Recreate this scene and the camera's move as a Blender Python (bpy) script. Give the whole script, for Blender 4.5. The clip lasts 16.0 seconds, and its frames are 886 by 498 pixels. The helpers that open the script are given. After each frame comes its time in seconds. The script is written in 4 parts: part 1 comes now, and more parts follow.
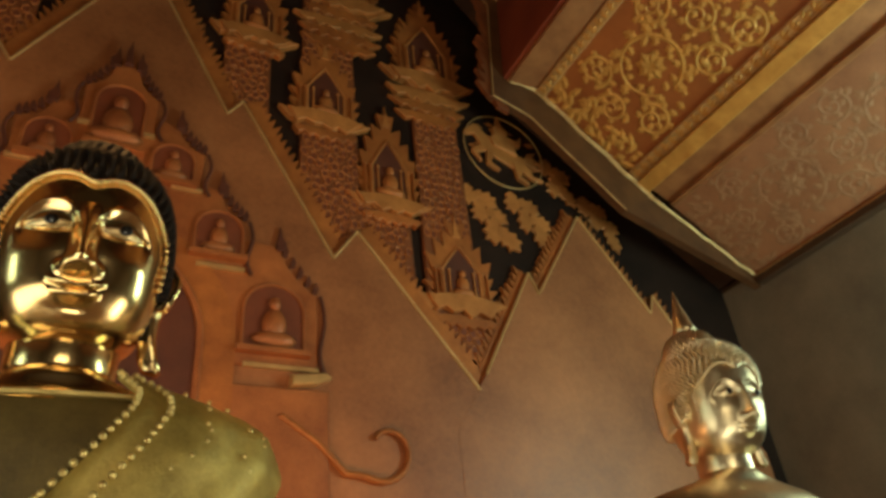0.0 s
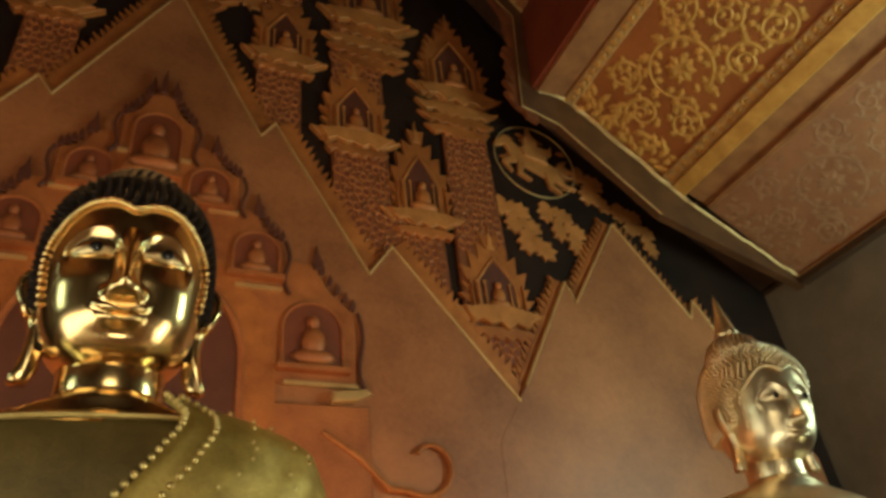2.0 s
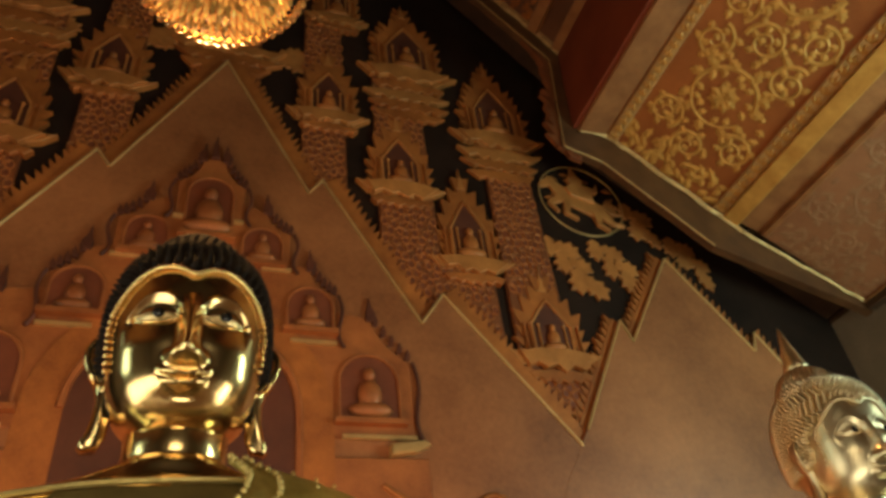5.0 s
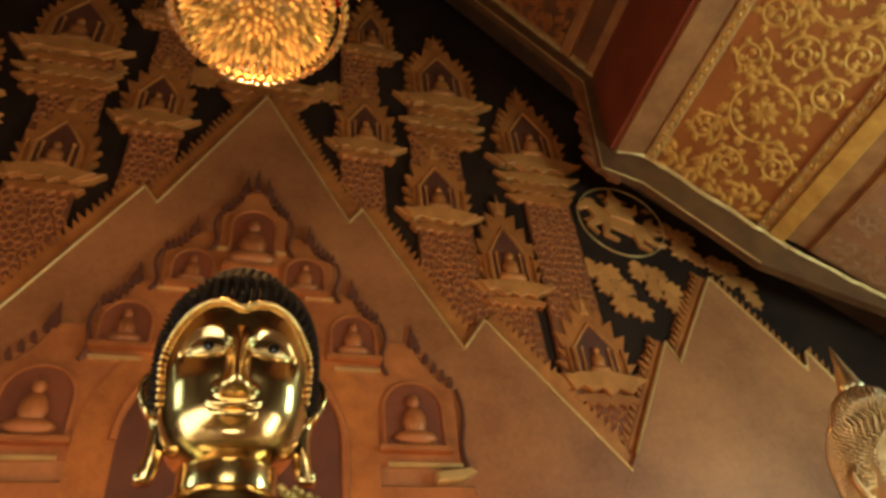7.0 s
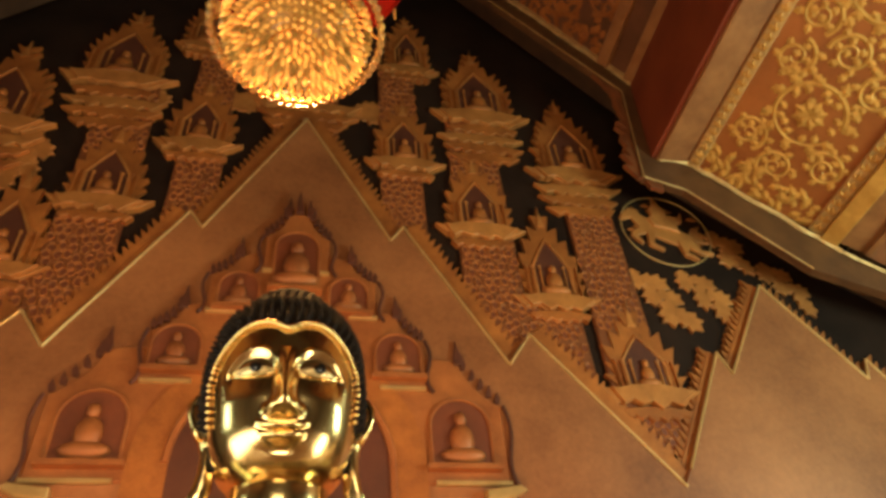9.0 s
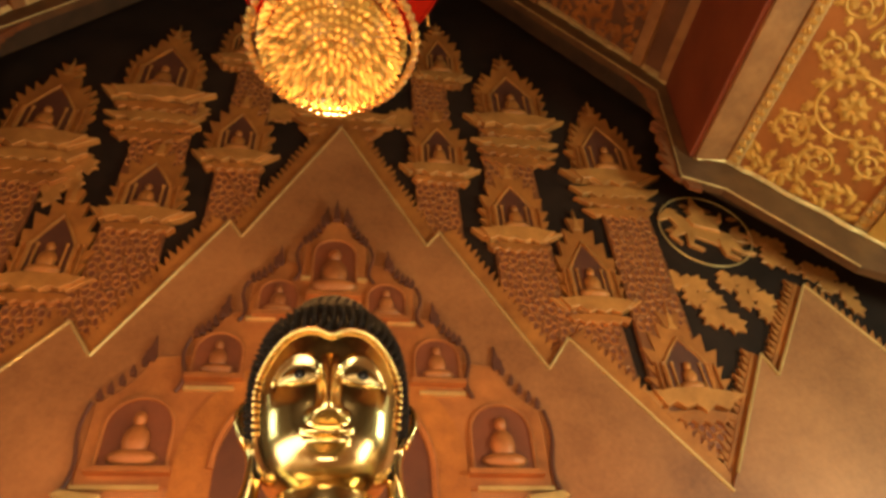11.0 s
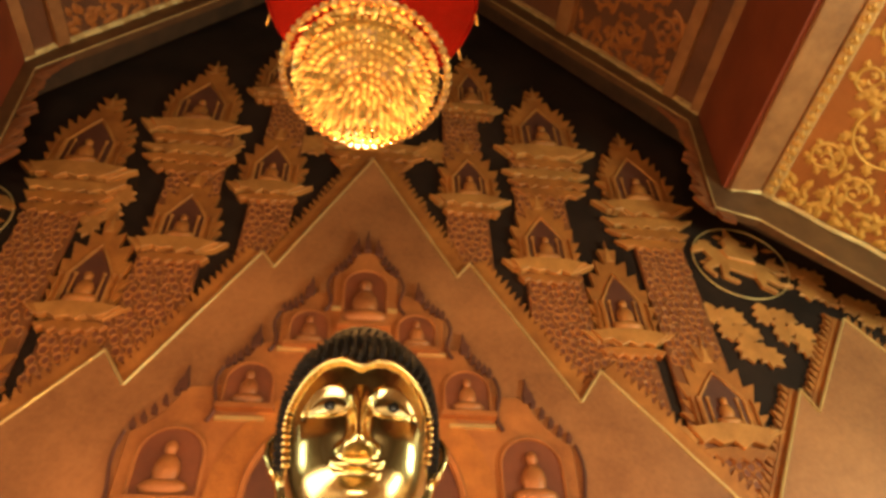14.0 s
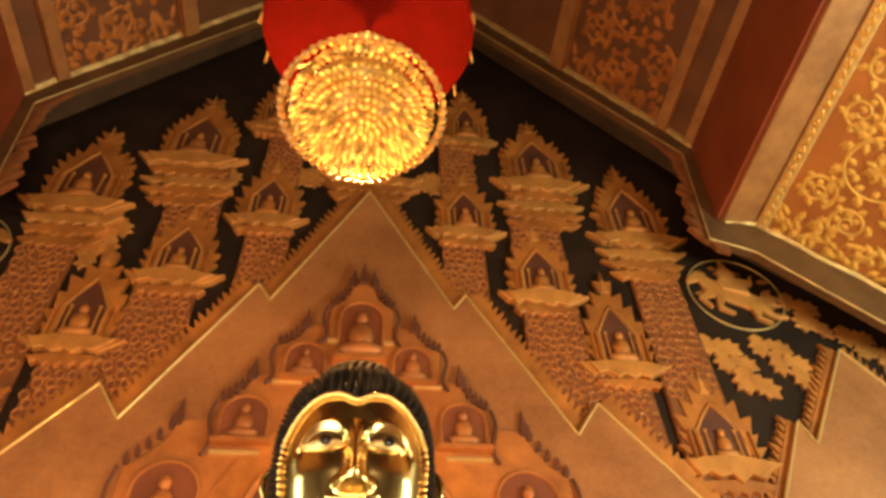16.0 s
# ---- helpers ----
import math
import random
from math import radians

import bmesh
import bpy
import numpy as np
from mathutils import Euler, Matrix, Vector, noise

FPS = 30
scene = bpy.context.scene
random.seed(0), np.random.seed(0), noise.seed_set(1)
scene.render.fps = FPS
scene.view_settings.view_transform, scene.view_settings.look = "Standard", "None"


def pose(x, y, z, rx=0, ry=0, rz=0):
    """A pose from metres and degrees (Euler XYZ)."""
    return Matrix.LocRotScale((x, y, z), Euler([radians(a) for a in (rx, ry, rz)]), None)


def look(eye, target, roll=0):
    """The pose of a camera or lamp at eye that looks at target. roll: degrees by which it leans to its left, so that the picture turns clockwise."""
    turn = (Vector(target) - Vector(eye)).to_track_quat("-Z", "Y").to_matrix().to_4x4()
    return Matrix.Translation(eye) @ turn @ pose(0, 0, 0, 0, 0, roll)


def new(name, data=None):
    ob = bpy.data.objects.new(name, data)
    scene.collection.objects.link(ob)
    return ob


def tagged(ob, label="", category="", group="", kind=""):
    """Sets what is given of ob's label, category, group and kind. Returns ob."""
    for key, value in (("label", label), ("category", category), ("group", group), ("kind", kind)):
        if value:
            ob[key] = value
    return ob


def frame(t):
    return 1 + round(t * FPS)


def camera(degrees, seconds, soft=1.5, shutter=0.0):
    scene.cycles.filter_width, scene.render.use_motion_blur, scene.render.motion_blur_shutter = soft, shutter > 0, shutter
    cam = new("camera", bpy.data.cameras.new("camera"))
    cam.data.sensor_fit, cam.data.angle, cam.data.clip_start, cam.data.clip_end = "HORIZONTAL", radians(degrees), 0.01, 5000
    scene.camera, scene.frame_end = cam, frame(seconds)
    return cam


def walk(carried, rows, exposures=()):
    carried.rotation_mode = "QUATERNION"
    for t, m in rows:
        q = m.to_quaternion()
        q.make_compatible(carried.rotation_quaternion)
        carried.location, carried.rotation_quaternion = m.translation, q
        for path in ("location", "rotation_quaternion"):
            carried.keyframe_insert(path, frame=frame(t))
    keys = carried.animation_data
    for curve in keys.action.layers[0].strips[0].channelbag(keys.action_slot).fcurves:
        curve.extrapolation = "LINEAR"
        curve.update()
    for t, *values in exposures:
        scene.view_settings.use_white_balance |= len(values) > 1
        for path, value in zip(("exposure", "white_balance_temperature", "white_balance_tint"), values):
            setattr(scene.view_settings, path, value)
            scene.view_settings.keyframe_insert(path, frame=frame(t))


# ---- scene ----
cam = camera(62.9, 16.0, soft=3.4)
# seconds, eye (x, y, z), yaw, pitch, lean to the right
ROWS = [
    (0.0, 0.065, 1.642, 1.574, -30.06, 32.54, 6.41),
    (0.5, 0.066, 1.641, 1.576, -29.58, 33.02, 6.7),
    (1.0, 0.068, 1.644, 1.574, -28.74, 33.63, 6.79),
    (1.5, 0.067, 1.65, 1.576, -27.77, 33.65, 6.73),
    (2.0, 0.058, 1.633, 1.567, -26.97, 33.86, 6.91),
    (2.5, 0.063, 1.644, 1.579, -26.12, 34.35, 7.03),
    (3.0, 0.06, 1.641, 1.581, -25.49, 35.1, 7.27),
    (3.5, 0.052, 1.633, 1.582, -24.69, 35.88, 7.58),
    (4.0, 0.049, 1.633, 1.584, -24.09, 36.62, 7.72),
    (6.5, 0.027, 1.616, 1.584, -20.26, 39.61, 7.42),
    (7.0, 0.023, 1.606, 1.579, -19.22, 40.23, 7.17),
    (7.5, 0.018, 1.597, 1.575, -18.23, 40.78, 7.01),
    (8.0, 0.012, 1.601, 1.579, -17.13, 41.2, 6.71),
    (8.5, 0.02, 1.633, 1.6, -16.07, 41.58, 6.43),
    (11.0, -0.004, 1.641, 1.603, -11.49, 42.53, 4.91),
    (11.5, -0.012, 1.64, 1.603, -10.32, 42.78, 4.08),
    (12.0, -0.008, 1.652, 1.614, -9.33, 43.18, 3.16),
    (12.5, -0.01, 1.655, 1.614, -8.6, 43.42, 2.78),
    (13.0, -0.009, 1.65, 1.614, -8.5, 43.99, 2.62),
    (13.5, -0.012, 1.647, 1.612, -8.47, 44.56, 2.59),
    (14.0, -0.009, 1.647, 1.614, -8.42, 45.11, 2.57),
    (14.5, -0.008, 1.642, 1.614, -8.37, 45.75, 2.53),
    (15.0, -0.011, 1.619, 1.6, -8.48, 46.19, 2.64),
    (15.5, -0.01, 1.609, 1.597, -8.67, 46.89, 2.79),
    (16.0, -0.009, 1.608, 1.595, -9.01, 47.54, 3.12),
]

EXPOSURES = [(0.0, -0.72, 5560, 0), (4.0, -0.76, 5560, 0), (8.0, -0.13, 5720, 1), (11.0, 0.30, 6600, 7), (13.2, 0.28, 6600, 7), (14.0, 0.50, 6600, 6), (15.0, 0.56, 6600, 6), (16.0, 0.80, 6780, 6)]
walk(cam, [(t, pose(x, y, z, 90 + pitch, 0, yaw) @ pose(0, 0, 0, 0, 0, -lean)) for t, x, y, z, yaw, pitch, lean in ROWS], EXPOSURES)

# ---------------------------------------------------------------- light
world = bpy.data.worlds.new("sky")
scene.world = world
world.use_nodes = True
wn = world.node_tree
sky = wn.nodes.new("ShaderNodeTexSky")
sky.sky_type, sky.sun_disc, sky.sun_elevation, sky.sun_rotation = "NISHITA", False, radians(35), radians(150)
wn.links.new(sky.outputs[0], wn.nodes["Background"].inputs[0])
wn.nodes["Background"].inputs[1].default_value = 0.08


def area_lamp(name, m, width, height, watts, color):
    data = bpy.data.lights.new(name, "AREA")
    data.shape, data.size, data.size_y, data.energy, data.color = "RECTANGLE", width, height, watts, color
    ob = new(name, data)
    ob.matrix_world = m
    return ob


def point_lamp(name, place, watts, color, size):
    data = bpy.data.lights.new(name, "POINT")
    data.energy, data.color, data.shadow_soft_size = watts, color, size
    ob = new(name, data)
    ob.location = place
    return ob


# daylight in the great door behind; greenish side fills are added, no window seen
area_lamp("door_daylight", look((0, -7.9, 3.0), (0, 3.0, 1.2)), 4.6, 4.4, 560, (1.0, 0.80, 0.50))
area_lamp("window_daylight", look((10.9, 3.2, 4.6), (7.5, 9.5, 8.0)), 2.4, 3.0, 780, (0.80, 0.95, 0.70))
area_lamp("far_window_daylight", look((-10.9, 3.2, 4.6), (10.9, 8.0, 5.0)), 2.4, 3.0, 150, (0.80, 0.95, 0.70))
# floodlights on the altar steps, one at each side of the statue
area_lamp("floodlight_west", look((-3.1, 3.1, 0.95), (0, 5.0, 3.4)), 3.8, 2.2, 150, (1.0, 0.88, 0.62))
area_lamp("floodlight_east", look((3.1, 3.5, 1.1), (0, 5.0, 3.4)), 0.7, 2.2, 62, (1.0, 0.88, 0.62))
point_lamp("chandelier_glow", (-0.09, 4.26, 6.12), 20, (1.0, 0.50, 0.16), 0.15)
point_lamp("chandelier_light", (-0.09, 5.05, 5.95), 230, (1.0, 0.46, 0.12), 0.15)
# added warm fill lamps, unseen behind the statue, aimed up at the wall
for side in (-1, 1):
    area_lamp("altar_uplight", look((side * 2.2, 6.9, 1.1), (side * 0.7, 9.9, 7.4)), 1.6, 0.5, 130, (1.0, 0.42, 0.13))


# ---------------------------------------------------------------- materials
def material(name, dark, light, rough=0.5, metal=0.0, scale=6.0, fine=60.0, bump=0.15, rough_var=0.12, coat=0.0, emit=0.0, per_piece=0.0):
    """Two scales of variation between two colours, with fine relief."""
    m = bpy.data.materials.new(name)
    m.use_nodes = True
    nt = m.node_tree
    N, L = nt.nodes, nt.links
    b = N["Principled BSDF"]
    tc = N.new("ShaderNodeTexCoord")
    n1, n2 = N.new("ShaderNodeTexNoise"), N.new("ShaderNodeTexNoise")
    for n, s in ((n1, scale), (n2, fine)):
        n.inputs["Scale"].default_value, n.inputs["Detail"].default_value, n.inputs["Roughness"].default_value = s, 6, 0.62
        L.new(tc.outputs["Object"], n.inputs["Vector"])
    mix = N.new("ShaderNodeMath")
    mix.operation = "MULTIPLY_ADD"
    L.new(n2.outputs[0], mix.inputs[0])
    mix.inputs[1].default_value = 0.35
    L.new(n1.outputs[0], mix.inputs[2])
    ramp = N.new("ShaderNodeValToRGB")
    ramp.color_ramp.elements[0].position, ramp.color_ramp.elements[1].position = 0.42, 0.92
    ramp.color_ramp.elements[0].color, ramp.color_ramp.elements[1].color = (*dark, 1), (*light, 1)
    L.new(mix.outputs[0], ramp.inputs[0])
    out = ramp.outputs[0]
    if per_piece:
        info, hsv = N.new("ShaderNodeObjectInfo"), N.new("ShaderNodeHueSaturation")
        mr = N.new("ShaderNodeMapRange")
        mr.inputs[3].default_value, mr.inputs[4].default_value = 1 - per_piece, 1 + per_piece
        L.new(info.outputs["Random"], mr.inputs[0])
        L.new(mr.outputs[0], hsv.inputs["Value"])
        L.new(out, hsv.inputs["Color"])
        out = hsv.outputs[0]
    L.new(out, b.inputs["Base Color"])
    r = N.new("ShaderNodeMapRange")
    r.inputs[3].default_value, r.inputs[4].default_value = max(0.02, rough - rough_var), rough + rough_var
    L.new(n2.outputs[0], r.inputs[0])
    L.new(r.outputs[0], b.inputs["Roughness"])
    b.inputs["Metallic"].default_value = metal
    b.inputs["Coat Weight"].default_value = coat
    if bump:
        bp = N.new("ShaderNodeBump")
        bp.inputs["Strength"].default_value, bp.inputs["Distance"].default_value = bump, 0.02
        L.new(mix.outputs[0], bp.inputs["Height"])
        L.new(bp.outputs[0], b.inputs["Normal"])
    if emit:
        L.new(out, b.inputs["Emission Color"])
        b.inputs["Emission Strength"].default_value = emit
    return m


GOLD = material("polished_gold", (0.78, 0.52, 0.20), (0.90, 0.67, 0.32), 0.20, 1.0, 2, 12, 0.0, 0.03)
# gold of the smaller statue, washed paler in colour to stand for haze
HAZY_GOLD = material("hazy_gold", (0.62, 0.48, 0.27), (0.86, 0.70, 0.44), 0.36, 1.0, 4, 40, 0.12)
HAIR = material("dark_lacquer_curls", (0.010, 0.007, 0.006), (0.030, 0.018, 0.012), 0.65, 0.0, 8, 60, 0.2)
HAIR.node_tree.nodes["Principled BSDF"].inputs["Specular IOR Level"].default_value = 0.1
# gold eyes' bright reflection, painted as a paler, less metallic colour
EYE_SHINE = material("gilt_eye_highlight", (0.66, 0.45, 0.18), (0.84, 0.62, 0.30), 0.30, 0.55, 8, 50, 0.0)
EYE_DARK = material("onyx_inlay", (0.01, 0.008, 0.006), (0.02, 0.015, 0.012), 0.15, 0.0, 8, 50, 0.0)
LACQUER = material("black_lacquer_wall", (0.008, 0.005, 0.004), (0.030, 0.016, 0.011), 0.6, 0.0, 0.8, 14, 0.08)
LACQUER.node_tree.nodes["Principled BSDF"].inputs["Specular IOR Level"].default_value = 0.12
GILT = material("gilt_stucco", (0.220, 0.064, 0.013), (0.520, 0.181, 0.036), 0.55, 0.25, 2.2, 38, 0.5, per_piece=0.12)
GILT_PALE = material("worn_gilt_ledge", (0.320, 0.118, 0.028), (0.600, 0.252, 0.063), 0.50, 0.25, 3.0, 34, 0.6, per_piece=0.10)
GILT_DEEP = material("gilt_ground", (0.110, 0.030, 0.008), (0.260, 0.080, 0.021), 0.6, 0.15, 2.0, 30, 0.4)
PANEL = material("ochre_plaster", (0.165, 0.056, 0.019), (0.44, 0.175, 0.062), 0.5, 0.1, 0.55, 16, 0.18)
RIM = material("bright_gilt_rim", (0.55, 0.35, 0.13), (0.80, 0.56, 0.24), 0.38, 0.6, 3, 40, 0.2)
SHRINE = material("red_gold_stucco", (0.215, 0.062, 0.017), (0.47, 0.162, 0.043), 0.5, 0.2, 1.8, 34, 0.45)
NICHE = material("maroon_niche", (0.055, 0.014, 0.007), (0.12, 0.032, 0.014), 0.6, 0.0, 2.0, 30, 0.2)
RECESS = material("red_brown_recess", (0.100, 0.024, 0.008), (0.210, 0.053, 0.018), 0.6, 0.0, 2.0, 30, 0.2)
UPPER = material("smoked_red_boards", (0.075, 0.026, 0.011), (0.17, 0.062, 0.026), 0.5, 0.0, 1.2, 30, 0.2)
RED = material("red_lacquer", (0.15, 0.026, 0.011), (0.27, 0.055, 0.021), 0.42, 0.0, 1.2, 30, 0.1)
ORANGE = material("faded_red_ground", (0.24, 0.066, 0.012), (0.42, 0.130, 0.026), 0.5, 0.0, 1.2, 30, 0.2)
# ground of the outer slope, paler because haze is mixed into its colour
HAZE_RED = material("hazed_red_ground", (0.22, 0.085, 0.034), (0.38, 0.160, 0.068), 0.55, 0.0, 1.2, 30, 0.2)
WOOD = material("gilded_brown_beam", (0.20, 0.078, 0.026), (0.40, 0.175, 0.06), 0.5, 0.1, 2.5, 45, 0.3)
BOARD = material("brown_roofline_board", (0.065, 0.026, 0.010), (0.150, 0.064, 0.022), 0.5, 0.1, 2.5, 45, 0.3)
SCROLL = material("gilt_scrollwork", (0.46, 0.21, 0.036), (0.76, 0.43, 0.095), 0.45, 0.3, 3, 40, 0.4)
# outer slope's scrolls, contrast lowered in the colour to imitate haze
HAZE_SCROLL = material("hazed_scrollwork", (0.24, 0.105, 0.045), (0.37, 0.185, 0.085), 0.6, 0.1, 3, 40, 0.4)
DARK_WOOD = material("dark_teak", (0.035, 0.018, 0.010), (0.09, 0.045, 0.022), 0.5, 0.0, 2.5, 45, 0.3)
EDGE = material("flaking_gold_edge", (0.40, 0.23, 0.08), (0.78, 0.54, 0.23), 0.42, 0.5, 5, 40, 0.6)
CANOPY = material("red_canopy_cloth", (0.050, 0.0012, 0.0006), (0.092, 0.0022, 0.0010), 0.85, 0.0, 1.5, 80, 0.15)
CANOPY.node_tree.nodes["Principled BSDF"].inputs["Specular IOR Level"].default_value = 0.04
ROBE = material("gold_brocade_robe", (0.26, 0.170, 0.030), (0.60, 0.42, 0.095), 0.45, 0.45, 5, 70, 0.5)
UNDER_ROBE = material("olive_gold_cloth", (0.085, 0.052, 0.010), (0.21, 0.135, 0.030), 0.6, 0.2, 5, 70, 0.4)
BRAID = material("gold_braid", (0.50, 0.34, 0.10), (0.80, 0.60, 0.22), 0.35, 0.8, 9, 60, 0.4)
PLASTER = material("aged_wall_plaster", (0.14, 0.11, 0.075), (0.26, 0.21, 0.14), 0.8, 0.0, 0.9, 22, 0.3)
TILE = material("floor_tile", (0.26, 0.15, 0.09), (0.42, 0.26, 0.16), 0.22, 0.0, 1.5, 30, 0.08)
BRASS = material("brass", (0.60, 0.38, 0.12), (0.80, 0.55, 0.20), 0.25, 1.0, 6, 50, 0.05)
# core's fine noise paints crystal sparkle; drops emit to look lit through
LAMP = material("lit_crystal_core", (0.12, 0.036, 0.003), (0.75, 0.40, 0.07), 0.4, 0.0, 40, 90, 0.0, emit=0.20)
GLOW_DROP = material("emissive_amber_crystal", (0.92, 0.46, 0.07), (1.0, 0.64, 0.17), 0.12, 0.0, 20, 90, 0.0, 0.06, emit=0.12, per_piece=0.8)
CRYSTAL = bpy.data.materials.new("amber_crystal")
CRYSTAL.use_nodes = True
cb = CRYSTAL.node_tree.nodes["Principled BSDF"]
cb.inputs["Base Color"].default_value, cb.inputs["Roughness"].default_value = (1.0, 0.66, 0.24, 1), 0.06
cb.inputs["Transmission Weight"].default_value, cb.inputs["IOR"].default_value = 0.75, 1.5


# ---------------------------------------------------------------- mesh helpers
def mesh_object(name, bm, mat, smooth=False):
    me = bpy.data.meshes.new(name)
    bm.normal_update()
    bm.to_mesh(me)
    bm.free()
    for m in mat if isinstance(mat, (list, tuple)) else (mat,):
        me.materials.append(m)
    if smooth:
        me.polygons.foreach_set("use_smooth", [True] * len(me.polygons))
    return new(name, me)


def part(name, bm, mat, parent, label="", smooth=False, kind=""):
    ob = mesh_object(name, bm, mat, smooth)
    ob.parent = parent
    return tagged(ob, label, "", "", kind)


def piece(name, mesh, parent, m):
    """One of many alike pieces, on a shared mesh."""
    ob = new(name, mesh)
    ob.parent = parent
    ob.matrix_basis = m
    return ob


def piece_mesh(name, bm, mat, smooth=False):
    me = bpy.data.meshes.new(name)
    bm.normal_update()
    bm.to_mesh(me)
    bm.free()
    me.materials.append(mat)
    if smooth:
        me.polygons.foreach_set("use_smooth", [True] * len(me.polygons))
    return me


def thing(name, place, label, category, group=""):
    ob = new(name)
    ob.empty_display_size = 0.1
    ob.location = place
    return tagged(ob, label, category, group)


def add_box(bm, x0, x1, y0, y1, z0, z1, m=None, mi=0):
    vs = [bm.verts.new((x, y, z)) for x in (x0, x1) for y in (y0, y1) for z in (z0, z1)]
    if m is not None:
        for v in vs:
            v.co = m @ v.co
    for q in ((0, 1, 3, 2), (4, 6, 7, 5), (0, 4, 5, 1), (2, 3, 7, 6), (0, 2, 6, 4), (1, 5, 7, 3)):
        bm.faces.new([vs[i] for i in q]).material_index = mi
    return vs


def add_plate(bm, outline, y0, y1, bevel=0.0, m=None, mi=0):
    """A plate with an outline in x and z, from y0 (front) to y1 (back); the front may be drawn in by a bevel."""
    if sum(a[0] * b[1] - b[0] * a[1] for a, b in zip(outline, outline[1:] + outline[:1])) < 0:
        outline = outline[::-1]
    n = len(outline)
    loops = []
    if bevel:
        inner = []
        for i in range(n):
            p, a, c = (Vector(outline[j % n]) for j in (i, i - 1, i + 1))
            d1, d2 = (p - a).normalized(), (c - p).normalized()
            nn = Vector((-d1.y, d1.x)) + Vector((-d2.y, d2.x))
            nn = nn / max(nn.length_squared, 0.5) * 2
            inner.append(p + nn * bevel)
        loops = [(outline, y1), (outline, y0 + bevel), (inner, y0)]
    else:
        loops = [(outline, y1), (outline, y0)]
    rings = []
    for pts, y in loops:
        ring = []
        for p in pts:
            co = Vector((p[0], y, p[1]))
            ring.append(bm.verts.new(m @ co if m is not None else co))
        rings.append(ring)
    for a, b in zip(rings, rings[1:]):
        for i in range(n):
            bm.faces.new((a[i], a[(i + 1) % n], b[(i + 1) % n], b[i])).material_index = mi
    f = bm.faces.new(rings[-1])
    f.material_index = mi
    g = bm.faces.new(rings[0][::-1])
    g.material_index = mi
    f.normal_update()
    g.normal_update()
    bmesh.ops.triangulate(bm, faces=[f, g], ngon_method="EAR_CLIP")


def add_tube(bm, pts, radius, sides=6, taper=1.0, mi=0):
    """A tube along points; taper is the radius at its end against its start."""
    pts = [Vector(p) for p in pts]
    rings = []
    n = len(pts)
    for i, p in enumerate(pts):
        d = (pts[min(i + 1, n - 1)] - pts[max(i - 1, 0)]).normalized()
        u = d.orthogonal().normalized() if i == 0 else (rings[-1][1] - d * rings[-1][1].dot(d)).normalized()
        w = d.cross(u)
        r = radius * (1 + (taper - 1) * i / max(1, n - 1))
        rings.append(([bm.verts.new(p + (u * math.cos(2 * math.pi * k / sides) + w * math.sin(2 * math.pi * k / sides)) * r) for k in range(sides)], u))
    for (a, _), (b, _) in zip(rings, rings[1:]):
        for k in range(sides):
            bm.faces.new((a[k], a[(k + 1) % sides], b[(k + 1) % sides], b[k])).material_index = mi
    bm.faces.new(rings[0][0][::-1]).material_index = mi
    bm.faces.new(rings[-1][0]).material_index = mi


def add_ball(bm, place, r, seg=8, rings=6, squash=(1, 1, 1), mi=0):
    c = Vector(place)
    rows = []
    for j in range(1, rings):
        p = math.pi * j / rings
        rows.append([bm.verts.new(c + Vector((r * squash[0] * math.sin(p) * math.cos(2 * math.pi * k / seg), r * squash[1] * math.sin(p) * math.sin(2 * math.pi * k / seg), r * squash[2] * math.cos(p)))) for k in range(seg)])
    top, low = bm.verts.new(c + Vector((0, 0, r * squash[2]))), bm.verts.new(c - Vector((0, 0, r * squash[2])))
    for k in range(seg):
        n = (k + 1) % seg
        bm.faces.new((top, rows[0][k], rows[0][n])).material_index = mi
        bm.faces.new((rows[-1][n], rows[-1][k], low)).material_index = mi
        for a, b in zip(rows, rows[1:]):
            bm.faces.new((a[k], b[k], b[n], a[n])).material_index = mi


def add_lathe(bm, profile, seg=24, m=None, mi=0):
    """A turned body from (radius, z) pairs."""
    rings = []
    for r, z in profile:
        ring = []
        for k in range(seg):
            a = 2 * math.pi * k / seg
            co = Vector((r * math.cos(a), r * math.sin(a), z))
            ring.append(bm.verts.new(m @ co if m is not None else co))
        rings.append(ring)
    for a, b in zip(rings, rings[1:]):
        for k in range(seg):
            bm.faces.new((a[k], a[(k + 1) % seg], b[(k + 1) % seg], b[k])).material_index = mi
    bm.faces.new(rings[0][::-1]).material_index = mi
    bm.faces.new(rings[-1]).material_index = mi


# ---------------------------------------------------------------- setting
WALL = 9.95
FRONT = -8.0
SIDE = 11.0


def setting(name, bm, mat, label, category="wall"):
    return tagged(mesh_object(name, bm, mat), label, category, "", "structure")


bm = bmesh.new()
add_box(bm, -12, 12, FRONT - 0.4, WALL + 0.4, -0.3, 0.0)
setting("floor", bm, TILE, "red-brown tiled temple floor", "floor")

bm = bmesh.new()
add_box(bm, -12, 12, WALL, WALL + 0.4, 0, 22)
setting("wall_north", bm, LACQUER, "black lacquered temple wall behind the shrine")

